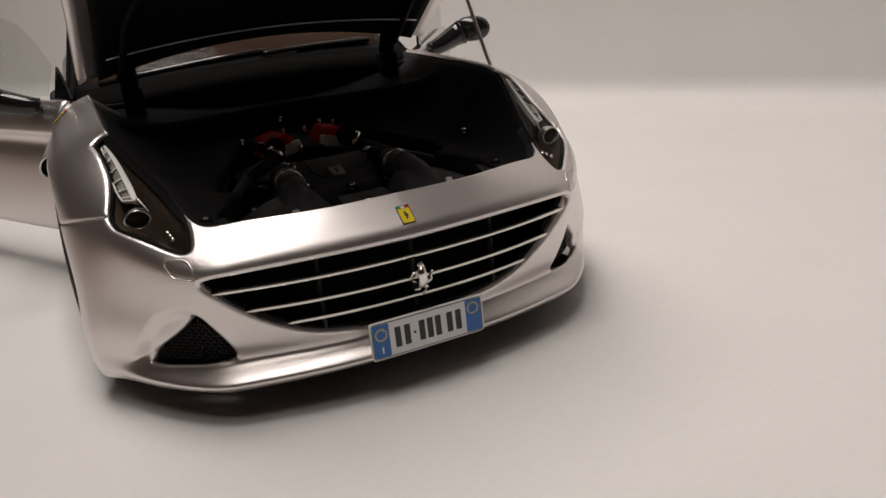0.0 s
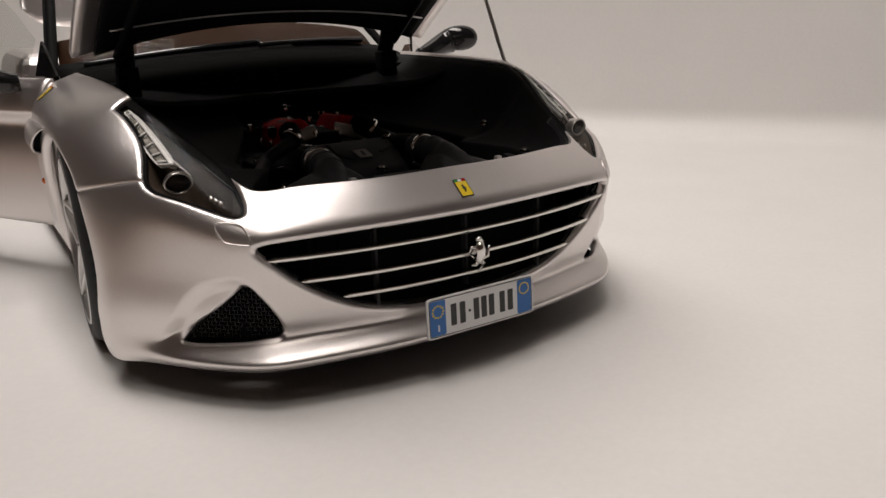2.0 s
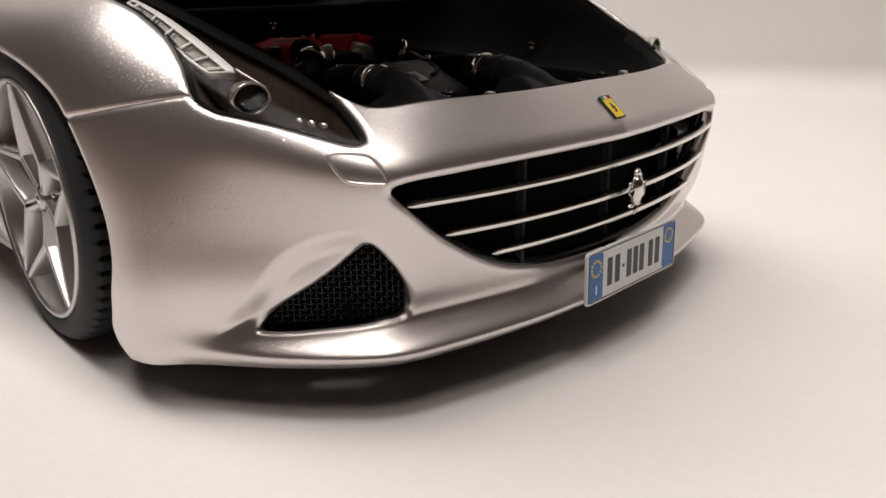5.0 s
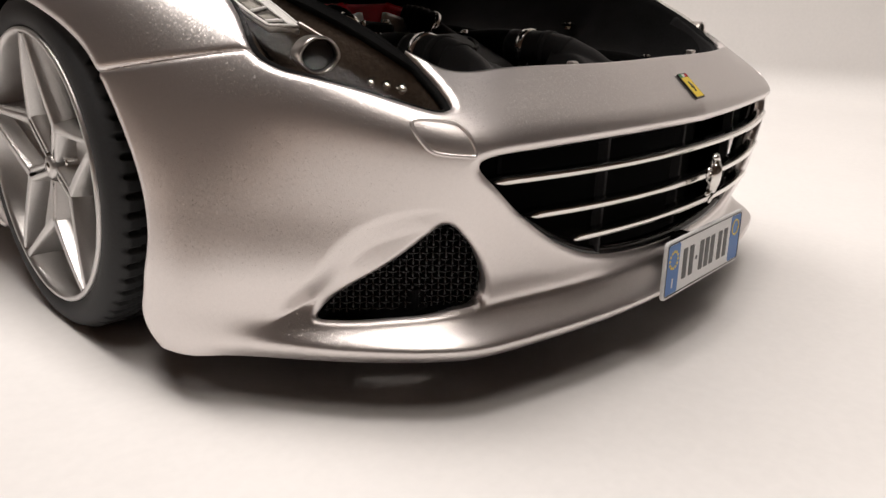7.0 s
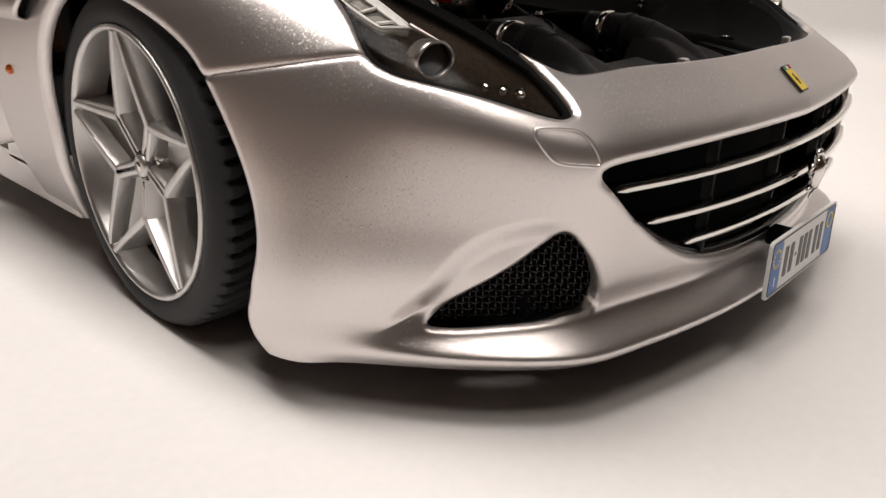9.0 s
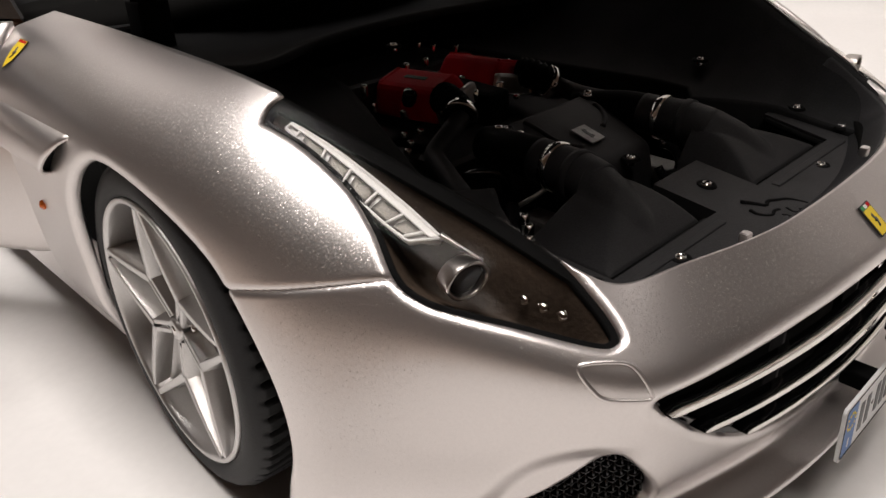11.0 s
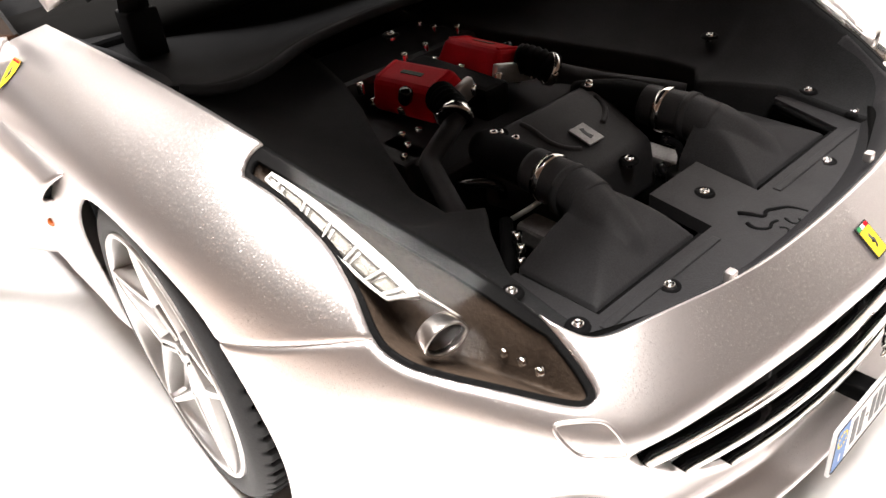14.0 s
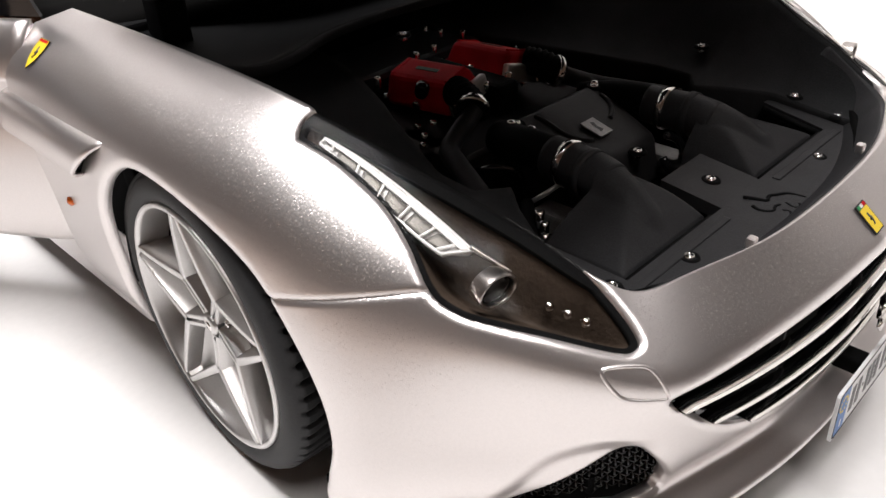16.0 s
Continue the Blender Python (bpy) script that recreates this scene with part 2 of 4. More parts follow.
def panel(g, cuts, thick=1.0, bends=()):
    """A skin from a grid, cut by the value grids cuts (kept where positive). Its edges bend in by bends (values, width, depth) and turn in to give it thickness."""
    a, b = g.shape[:2]
    i = np.arange(a * b).reshape(a, b)
    q = np.stack([i[:-1, :-1], i[1:, :-1], i[1:, 1:], i[:-1, 1:]], -1).reshape(-1, 4)
    t = np.concatenate([q[:, [0, 1, 2]], q[:, [0, 2, 3]]])
    v = g.reshape(-1, 3)
    extra = np.concatenate([normals(g).reshape(-1, 3)] + [c.reshape(-1, 1) for c in cuts] + [c[0].reshape(-1, 1) for c in bends], 1)
    for k in range(len(cuts)):
        v, t, extra = clip(v, t, extra[:, 3 + k], extra)
    n = extra[:, :3] / (np.linalg.norm(extra[:, :3], axis=1)[:, None] + 1e-9)
    for k, (_, width, depth) in enumerate(bends):
        v = v - n * (depth * np.clip(1 - np.maximum(extra[:, 3 + len(cuts) + k], 0) / width, 0, 1) ** 2)[:, None]
    e = np.concatenate([t[:, [0, 1]], t[:, [1, 2]], t[:, [2, 0]]])
    key = np.sort(e, 1)
    _, inv, cnt = np.unique(key, axis=0, return_inverse=True, return_counts=True)
    rim = e[cnt[inv.ravel()] == 1]
    ids = np.unique(rim)
    to = np.full(len(v), -1)
    to[ids] = len(v) + np.arange(len(ids))
    i0, i1 = rim[:, 1], rim[:, 0]
    t2 = np.concatenate([np.stack([i0, i1, to[i1]], 1), np.stack([i0, to[i1], to[i0]], 1)])
    return np.concatenate([v, v[ids] - n[ids] * thick]), np.concatenate([t, t2])

# ---- body surface: character lines, each (half width, length, height) in millimetres ----
LINE_FOOT = [(0, 2.4, 7.0), (14, 3.3, 6.7), (27, 6.3, 6.3), (34.3, 9.7, 6.1), (41.8, 17.8, 5.9), (47.3, 25.8, 5.5), (50.4, 33.6, 5.1), (49.6, 56, 5.6), (46.6, 76, 5.7), (46.4, 102, 5.7)]
LINE_LIP = [(0, 1.4, 8.4), (14, 2.4, 8.3), (27.3, 5.4, 8.1), (35, 8.9, 7.9), (42.6, 17.4, 7.7), (48.0, 25.6, 7.4), (50.8, 33.6, 7.2), (50.2, 56, 7.5), (47.4, 76, 7.4), (47.2, 102, 7.4)]
LINE_LEDGE = [(0, 3.9, 10.4), (14, 5.0, 10.3), (26.5, 8.2, 10.3), (34.0, 11.3, 10.1), (42.0, 18.9, 9.9), (48.2, 25.8, 10.2), (51.0, 33.7, 10.4), (50.7, 56, 10.4), (48.5, 76, 10.2), (48.3, 102, 10.2)]
LINE_CHIN = [(0, 3.8, 13.2), (14, 4.8, 13.2), (27.3, 7.6, 13.6), (35.0, 10.6, 14.0), (43.0, 18.6, 14.2), (48.7, 25.8, 14.2), (51.2, 34.2, 14.2), (51.3, 56, 14.2), (49.8, 76, 14.4), (49.7, 102, 14.4)]
LINE_FACE = [(0, 2.9, 19.6), (14, 3.9, 19.6), (27.6, 6.5, 19.6), (35.3, 10.3, 19.6), (42.7, 18.8, 19.6), (48.2, 26.3, 19.6), (50.9, 35.6, 20.1), (51.5, 56.5, 20.2), (50.5, 76.4, 20.3), (50.4, 102.4, 20.3)]
LINE_BROW = [(0, 2.5, 26.2), (14, 3.5, 26), (27.7, 5.7, 25.6), (35.2, 9.4, 25.2), (42.3, 18.5, 25.6), (47.1, 26.7, 26.1), (50.8, 37.5, 27.5), (51.9, 56.5, 29.3), (51.2, 76.5, 30.4), (50.2, 102.4, 31.4)]
LINE_CROWN = [(0, 4.2, 29), (14, 5.2, 28.9), (26.7, 7.3, 28.7), (34.1, 10.5, 28.7), (40.6, 19, 31.4), (43.7, 27.5, 34.1), (48, 39.5, 37.4), (49.7, 56.5, 39.3), (49.1, 76.4, 40), (48, 102.4, 40.8)]
LINE_HOOD = [(0, 8.2, 32.5), (14, 9, 32.4), (24.9, 11.8, 32.3), (30.7, 14.7, 32.3), (33, 21.1, 35.6), (35.4, 29.6, 39), (39.3, 42.3, 43.9), (39.8, 56.4, 45.2), (40, 76.4, 45.6), (40.2, 102.4, 45.6)]


def spline(points, count):
    """A natural cubic spline through points at even steps of their number, sampled count times."""
    p = np.array(points, float)
    n = len(p)
    a = np.zeros((n, n))
    b = np.zeros_like(p)
    a[0, :2], a[-1, -2:] = (2, 1), (1, 2)
    b[0], b[-1] = 3 * (p[1] - p[0]), 3 * (p[-1] - p[-2])
    for i in range(1, n - 1):
        a[i, i - 1:i + 2] = 1, 4, 1
        b[i] = 3 * (p[i + 1] - p[i - 1])
    d = np.linalg.solve(a, b)
    u = np.linspace(0, n - 1, count)
    i = np.minimum(u.astype(int), n - 2)
    t = (u - i)[:, None]
    return p[i] * (2 * t**3 - 3 * t**2 + 1) + p[i + 1] * (3 * t**2 - 2 * t**3) + d[i] * (t**3 - 2 * t**2 + t) + d[i + 1] * (t**3 - t**2)


def body_grid(nu, nv):
    """The half body's skin as a grid of points, from the centre line round to the door and from the foot up to the bonnet's edge."""
    lines = [spline(l, nu) for l in (LINE_FOOT, LINE_LIP, LINE_LEDGE, LINE_CHIN, LINE_FACE, LINE_BROW, LINE_CROWN, LINE_HOOD)]
    return np.stack([spline([l[i] for l in lines], nv) for i in range(nu)])


def closed(points, steps=6):
    """A smooth closed outline through points."""
    p = np.array(points, float)
    n = len(p)
    out = []
    for i in range(n):
        a, b, c, d = p[i - 1], p[i], p[(i + 1) % n], p[(i + 2) % n]
        for t in np.linspace(0, 1, steps, endpoint=False):
            out.append(0.5 * (2 * b + (c - a) * t + (2 * a - 5 * b + 4 * c - d) * t * t + (3 * b - a - 3 * c + d) * t**3))
    return np.array(out)


def inside(q, outline):
    """Distance of the points q to a closed outline: positive inside."""
    best = np.full(len(q), 1e9)
    odd = np.zeros(len(q), bool)
    for a, b in zip(outline, np.roll(outline, -1, 0)):
        e = b - a
        w = q - a
        t = np.clip((w @ e) / max(e @ e, 1e-12), 0, 1)
        best = np.minimum(best, np.hypot(w[:, 0] - t * e[0], w[:, 1] - t * e[1]))
        up = (a[1] > q[:, 1]) != (b[1] > q[:, 1])
        with np.errstate(divide="ignore", invalid="ignore"):
            odd ^= up & (q[:, 0] < (b[0] - a[0]) * (q[:, 1] - a[1]) / (b[1] - a[1]) + a[0])
    return np.where(odd, best, -best)


def along(q, line):
    """Distance of the points q to an open line."""
    best = np.full(len(q), 1e9)
    for a, b in zip(line[:-1], line[1:]):
        e = b - a
        w = q - a
        t = np.clip((w @ e) / max(e @ e, 1e-12), 0, 1)
        best = np.minimum(best, np.hypot(w[:, 0] - t * e[0], w[:, 1] - t * e[1]))
    return best


# ---- the setting: white paper sweep in a room ----
def paper_sweep():
    d = np.array([0.84, 0.54])
    side = np.array([-0.54, 0.84])
    prof = [(-420, 0), (0, 0), (215, 0)]
    r = 12
    prof += [(234 + r * math.sin(a), r * (1 - math.cos(a))) for a in np.linspace(0, math.pi / 2, 16)]
    prof += [(234 + r, h) for h in (60, 120, 240, 420)]
    g = []
    for w in np.linspace(-600, 700, 40):
        start = (-168 - 1.2 * max(0, w - 290) - side[0] * w) / d[0]
        cut = [(start, 0), (start / 2 + 100, 0)] + prof[2:]
        g.append([(d[0] * p + side[0] * w, d[1] * p + side[1] * w, h) for p, h in cut])
    return sheet(np.array(g), 0.4)


tagged(part("paper_backdrop", paper_sweep(), PAPER), "white paper sweep curving up behind the model car", "backdrop", kind="structure")
def room():
    """Four walls, a floor and a ceiling round the table."""
    bm = bmesh.new()
    bmesh.ops.create_cube(bm, size=1)
    for q in bm.verts:
        q.co = (q.co.x * 4200, q.co.y * 4000 - 100, q.co.z * 2500 + 480)
    bmesh.ops.reverse_faces(bm, faces=bm.faces[:])
    return bm_data(bm, False)


tagged(part("room_wall", room(), PLASTER), "plain dim brown walls of the room", "wall", kind="structure")
tagged(part("table_top", block(-900, 900, -700, 900, -40, -1.5, 3), PLASTER), "brown table under the white paper sheet", "table", kind="structure")

# ---- trimming outlines ----
GRILLE_HALF = [(0, 26.1), (-15.8, 26.15), (-27, 26.0), (-31.8, 25.7), (-33.1, 24.7), (-31.3, 22.7), (-27.3, 19.2), (-21.8, 15.6), (-16.5, 13.5), (-9.5, 12.5), (0, 12.2)]
GRILLE = closed(GRILLE_HALF + [(-x, z) for x, z in GRILLE_HALF[-2:0:-1]])
INTAKE = closed([(44.0, 10.1), (41.9, 11.9), (39.4, 13.9), (36, 16.6), (33.8, 18.4), (32.3, 19.2), (30.8, 18.2), (29, 15.8), (28.1, 13.2), (28.4, 10.9), (31.4, 10.5), (36.8, 10.1), (41.7, 9.8)])
BROW = np.array(spline([(50.5, 8.2), (46.9, 11.9), (44.5, 14.8), (42.2, 17.7), (39.9, 19.5), (37.6, 20.5), (35.3, 21.1), (33, 21.2), (30, 20.8)], 60))
LAMP = closed([(65.0, -3.1), (65.3, -0.8), (63.6, 0.9), (58, 1.2), (52, 0.1), (46, -1.7), (40, -3.7), (36, -5.3), (33.6, -6.6), (31.6, -7.9), (30.2, -9.2), (30.2, -10.0), (31, -10.8), (33.5, -11.5), (38, -12.4), (41, -13), (44.3, -13.4), (46.8, -13), (48.3, -12.1), (49.5, -10.9), (51.3, -9.1), (54.8, -6.6), (60, -4.5), (63.6, -3.6)])
WASHER = closed([(36.3, -19.9), (35.7, -20.4), (32.7, -20.3), (31.5, -19.5), (30.6, -17.9), (30.5, -17.2), (31.4, -17.1), (34.2, -17.4), (35.4, -18.4)])
ARCH = closed([(27, -8), (30.0, 2.4), (32.2, 4.4), (33.9, 6.5), (34.4, 8.8), (33.4, 11.8), (32.4, 16.9), (34.4, 23.7), (39.1, 30.5), (43.8, 33.8), (51.9, 36.2), (60.5, 36.9), (65.9, 34.7), (71.1, 29), (73.4, 23.0), (73.9, 17), (75.0, 11), (76.6, 6.0), (79, -6)])
LAMP_N = np.array([0.39988, -0.39988, 0.82474])
LAMP_A, LAMP_B = np.array([0.39647, 0.88674, 0.2377]), np.array([-0.82638, 0.23194, 0.51312])
WASH_A, WASH_B = np.array([0.7579, 0.65235, 0.00476]), np.array([0.26296, -0.29882, -0.91737])


def soft(x):
    x = np.clip(x, 0, 1)
    return x * x * (3 - 2 * x)


def skin(nu, nv, first, last):
    """The half skin between two stations, with its creases, the recess over the side intake and the jet cover's ring."""
    g = body_grid(nu, nv)
    u = np.linspace(0, 9, nu)
    g = g[(u >= first) & (u <= last)]
    shape = g.shape[:2]
    p = g.reshape(-1, 3)
    d = {}
    d["grille"] = -inside(np.stack([-p[:, 0], p[:, 2]], 1), GRILLE)
    flat = np.stack([p[:, 0] * 0.745 + p[:, 1] * 0.67, p[:, 2]], 1)
    front = p[:, 1] < 40
    d["intake"] = np.where(front, -inside(flat, INTAKE), 50)
    d["lamp"] = -inside(np.stack([p @ LAMP_A, p @ LAMP_B], 1), LAMP)
    d["washer"] = np.where(front & (p[:, 2] > 22), inside(np.stack([p @ WASH_A, p @ WASH_B], 1), WASHER), -50)
    d["arch"] = np.where(p[:, 0] > 44, -inside(p[:, 1:], ARCH), 50)
    seam = np.where(p[:, 1] > 21, 33.82 - 0.2313 * (p[:, 1] - 25), 60) - p[:, 2]
    d["seam"] = seam
    hollow = inside(flat, np.concatenate([BROW, [(28.5, 20.2), (27.5, 14), (28, 10), (44, 9)]]))
    fade = soft((flat[:, 0] - 28.5) / 6) * soft((51 - flat[:, 0]) / 6) * soft((p[:, 2] - 8.5) / 2.5)
    move = np.where(front, -0.85 * soft(hollow / 2.7) * fade, 0)
    n = normals(g).reshape(-1, 3)
    g = (p + n * move[:, None]).reshape(g.shape)
    return g, {k: v.reshape(shape) for k, v in d.items()}


def both(g, d):
    """A half grid and its values mirrored across the centre line."""
    m = np.concatenate([(g * (-1, 1, 1))[:0:-1], g])
    return m, {k: np.concatenate([v[:0:-1], v]) for k, v in d.items()}


car = thing("model_car", "silver die-cast model of a convertible sports car with its bonnet open", "model car")

def bends(d, names):
    return [(d[k], w, e) for k, w, e in (("grille", 0.8, 0.35), ("intake", 0.6, 0.35), ("lamp", 0.7, 0.3), ("arch", 0.9, 0.35)) if k in names]


half, dist = skin(700, 240, 0, 6.6)
g, d = both(half, dist)
part("bumper", panel(g, [d["grille"], d["intake"], d["lamp"], d["arch"], d["seam"] - 0.015], 1.2, bends(d, ("grille", "intake", "lamp", "arch")) + [(d["seam"] - 0.015, 0.55, 0.24)]), SILVER, car)
half, dist = skin(700, 200, 4.4, 9)
rear = np.interp(half[..., 2], (5, 17, 24, 30, 33.5, 39.5, 42.2, 44, 46), (89.4, 89.6, 90, 91.6, 94.3, 98.6, 99.2, 97.2, 92.5)) - half[..., 1]
low = np.where(half[..., 1] > 50, 5, -dist["seam"] - 0.015)
for sign in (-1, 1):
    g = half * (sign, 1, 1)
    cuts = [dist["lamp"], dist["arch"], low, rear]
    soft_edges = bends(dist, ("lamp", "arch")) + [(low, 0.55, 0.24), (rear, 0.6, 0.25)]
    if sign < 0:
        g, cuts, soft_edges = g[::-1], [c[::-1] for c in cuts], [(c[::-1], w, e) for c, w, e in soft_edges]
    part("fender", panel(g, cuts, 1.0, soft_edges), SILVER, car)


# ---- poses on the skin ----
COARSE = body_grid(260, 150)
COARSE_N = normals(COARSE)


def on_skin(s, y, z, sign=-1, out=0.0):
    """A pose on the skin nearest to a place: its z looks out of the skin, its y runs up the skin."""
    q = COARSE.reshape(-1, 3)
    k = np.argmin(((q - (s, y, z)) ** 2).sum(1))
    n = Vector(COARSE_N.reshape(-1, 3)[k] * (sign, 1, 1))
    p = Vector(q[k] * (sign, 1, 1)) + n * out
    up = Vector((0, 0, 1))
    right = up.cross(n).normalized() if abs(n.z) < 0.97 else Vector((1, 0, 0))
    up = n.cross(right)
    m = Matrix((right, up, n)).transposed().to_4x4()
    m.translation = p * MM
    return m


def plate_shape(outline, thick=0.2, z=0.0):
    """A flat piece of the given outline, thick along z."""
    p = np.array(outline, float)
    n = len(p)
    v = np.concatenate([np.c_[p, np.full(n, z)], np.c_[p, np.full(n, z + thick)]])
    f = [list(range(n))[::-1], list(range(n, 2 * n))] + [[i, (i + 1) % n, n + (i + 1) % n, n + i] for i in range(n)]
    return v, f, False


def oblong(w, h, r=0.3, steps=4):
    pts = []
    for cx, cy, a in ((w - r, h - r, 0), (r - w, h - r, 90), (r - w, r - h, 180), (w - r, r - h, 270)):
        pts += [(cx + r * math.cos(math.radians(a + b)), cy + r * math.sin(math.radians(a + b))) for b in np.linspace(0, 90, steps)]
    return pts


def joined(*pieces):
    v, f, n = [], [], 0
    for p in pieces:
        v.append(np.asarray(p[0], float))
        f += [[i + n for i in q] for q in np.asarray(p[1], object).tolist()] if not isinstance(p[1], list) else [[i + n for i in q] for q in p[1]]
        n += len(p[0])
    return np.concatenate(v), f


# ---- headlights ----
def across(a, b):
    """How far a place of the lamp's own plane lies from the inner edge (0) to the outer edge (1)."""
    inner = np.interp(a, (30.5, 31.6, 33.6, 36, 40, 46, 52, 60, 65), (-9.0, -7.9, -6.6, -5.4, -4.0, -2.2, -0.6, 0.2, -1.6))
    outer = np.interp(a, (30.5, 33.5, 41, 46.8, 49.5, 51.3, 54.8, 60, 65), (-10.4, -11.5, -13, -13, -10.9, -9.1, -6.6, -4.5, -3.2))
    return np.clip((inner - b) / (inner - outer), 0, 1)


def headlight(sign):
    nu, nv = 420, 170
    g = body_grid(nu, nv)
    u = np.linspace(0, 9, nu)
    g = g[(u >= 2.6) & (u <= 6.4)]
    n = normals(g)
    p = g.reshape(-1, 3)
    a, b = p @ LAMP_A, p @ LAMP_B
    d = np.where(p[:, 2] > 24, inside(np.stack([a, b], 1), LAMP), -9).reshape(g.shape[:2])
    rim = (np.arange(nv) / (nv - 1) * np.ones((len(g), 1)))
    to_hood = (1 - rim) * 30
    wall = np.minimum(d, to_hood)

    def side(grid, cuts, thick):
        grid = grid * (sign, 1, 1)
        if sign < 0:
            grid, cuts = grid[::-1], [c[::-1] for c in cuts]
        return panel(grid, cuts, thick)

    deep = 4.2 * soft(wall / 2.6)
    ob = part("headlight", side(g - n * (0.95 + deep)[..., None], [d + 0.5], 0.3), BUCKET, car, "black headlight with a clear cover and chrome ring")
    sunk = 0.3 + 0.1 * across(a, b).reshape(g.shape[:2])
    part("lamp_cover", side(g - n * sunk[..., None], [d + 0.02], 0.2), SMOKE, ob).visible_shadow = False
    edge = np.stack([d + 0.06, 0.55 - wall], 0)
    part("gasket", side(g - n * 0.62, [edge[0], edge[1]], 0.6), BLACK, ob)

    # running light: a long clear bar with square cells
    near = (d.ravel() > -2) & (p[:, 2] > 24)
    sa, sb = (a - 47) / 17, (b + 7) / 7
    terms = lambda u, v: np.stack([u**i * v**j for i in range(5) for j in range(5 - i)], -1)
    fitted = np.linalg.lstsq(terms(sa[near], sb[near]), (p @ LAMP_N)[near], rcond=None)[0]

    def lay(ab, lift):
        """Points at places of the lamp's own plane, sunk below its cover."""
        ab = np.asarray(ab, float)
        h = terms((ab[:, 0] - 47) / 17, (ab[:, 1] + 7) / 7) @ fitted - np.broadcast_to(np.ravel(lift), (len(ab),)) - 0.05 * across(ab[:, 0], ab[:, 1])
        q = ab[:, :1] * LAMP_A + ab[:, 1:] * LAMP_B + h[:, None] * LAMP_N
        return q * (sign, 1, 1)

    outer = np.array([(62.8, -2.9), (58.2, -4.9), (54.3, -6.7), (50.8, -8.1), (48.3, -8.8)])
    inner = np.array([(62.6, -2.2), (58.4, -3.1), (54.0, -4.4), (49.4, -6.0), (46.0, -7.4)])
    t = np.linspace(0, 1, 30)
    o, i = spline(outer, 30), spline(inner, 30)
    strip = np.stack([lay(o * (1 - w) + i * w, 0.95 + 0.5 * abs(w - 0.5)) for w in np.linspace(0, 1, 7)], 1)
    part("running_light", sheet(strip[:, ::-1] if sign > 0 else strip, 0.5), CLEAR, ob)
    part("trim_rib", tube(np.concatenate([lay(o, 0.75), lay(i, 0.75)[::-1], lay(o, 0.75)[:1]]), 0.17, 6), CLEAR, ob)
    for c in range(6):
        k = int((0.085 + 0.175 * c) * 29)
        part("cell_rib", tube([lay(o[k:k + 1] * (1 - w) + i[k:k + 1] * w, 0.66)[0] for w in (0.05, 0.25, 0.45, 0.68)], 0.16, 6), CLEAR, ob)
    guide = np.stack([lay(o * (1 - w) + i * w, 0.62 + 1.2 * (w - 0.8) ** 2) for w in np.linspace(0.68, 0.96, 6)], 1)
    part("light_guide", sheet(guide[:, ::-1] if sign > 0 else guide, 0.3), CLEAR, ob, "clear white light guide")
    for c in range(5):
        lo, hi = 0.12 + 0.175 * c, 0.12 + 0.175 * c + 0.125
        k = slice(int(lo * 29), max(int(lo * 29) + 2, int(hi * 29) + 1))
        cell = np.stack([lay(o[k] * (1 - w) + i[k] * w, 0.8) for w in np.linspace(0.1, 0.64, 5)], 1)
        part("lamp_cell", sheet(cell[:, ::-1] if sign > 0 else cell, 0.2), CELL, ob)
    # thin bright rod from the bar's end, standing in for the cover crease's reflection
    glint_rod = spline([(46.2, -7.2), (44.4, -7.5), (42.2, -7.85)], 16)
    part("glint_rod", tube(lay(glint_rod, 0.7), np.linspace(0.3, 0.08, 16), 8), BARREL, ob)
    # projector: a deep barrel of rounded hexagon outline round a sunk dark lens
    m = look(Vector((sign * 38.7, 22.2, 33.1)) * MM, Vector((sign * 42.0, 0, 31.2)) * MM) @ pose(0, 0, 0, 0, 180)
    hexa = closed([(2.3 * math.cos(w) * (1.1 if abs(math.cos(w)) > 0.9 else 1), 2.0 * math.sin(w)) for w in np.arange(6) * math.pi / 3], 8)
    rings = [(0.9, -1.5), (0.95, -0.9), (0.99, 0.0), (1.0, 0.45), (0.985, 0.62), (0.94, 0.7), (0.88, 0.68), (0.83, 0.56), (0.81, 0.4), (0.8, -0.6)]
    grid = np.array([[(x * k, y * k, z) for k, z in rings] for x, y in np.concatenate([hexa, hexa[:1]])])
    part("projector_ring", sheet(grid * (0.86, 0.86, 0.8)), BARREL, ob, "bright projector ring", m)
    dome = np.array([[(x * k, y * k, z) for k, z in ((0.82, -0.5), (0.815, 0.0), (0.7, 0.2), (0.45, 0.34), (0.2, 0.4), (0.02, 0.42))] for x, y in np.concatenate([hexa, hexa[:1]])])
    part("projector_lens", sheet(dome * (0.86, 0.86, 0.8)), LENS, ob, "dark domed lens", m)
    for y, x, z in ((19.1, 35.0, 30.5), (17.3, 34.8, 30.45), (15.5, 34.7, 30.4)):
        part("led_lens", tube([(0, 0, -0.6), (0, 0, 0.0), (0, 0, 0.12), (0, 0, 0.2), (0, 0, 0.24)], [0.42, 0.42, 0.38, 0.24, 0.03], 20), CHROME, ob, m=look(Vector((sign * x, y, z)) * MM, Vector((sign * (x + 1), y - 3, z - 4)) * MM) @ pose(0, 0, 0, 180))
    return ob


headlight(-1)
headlight(1)

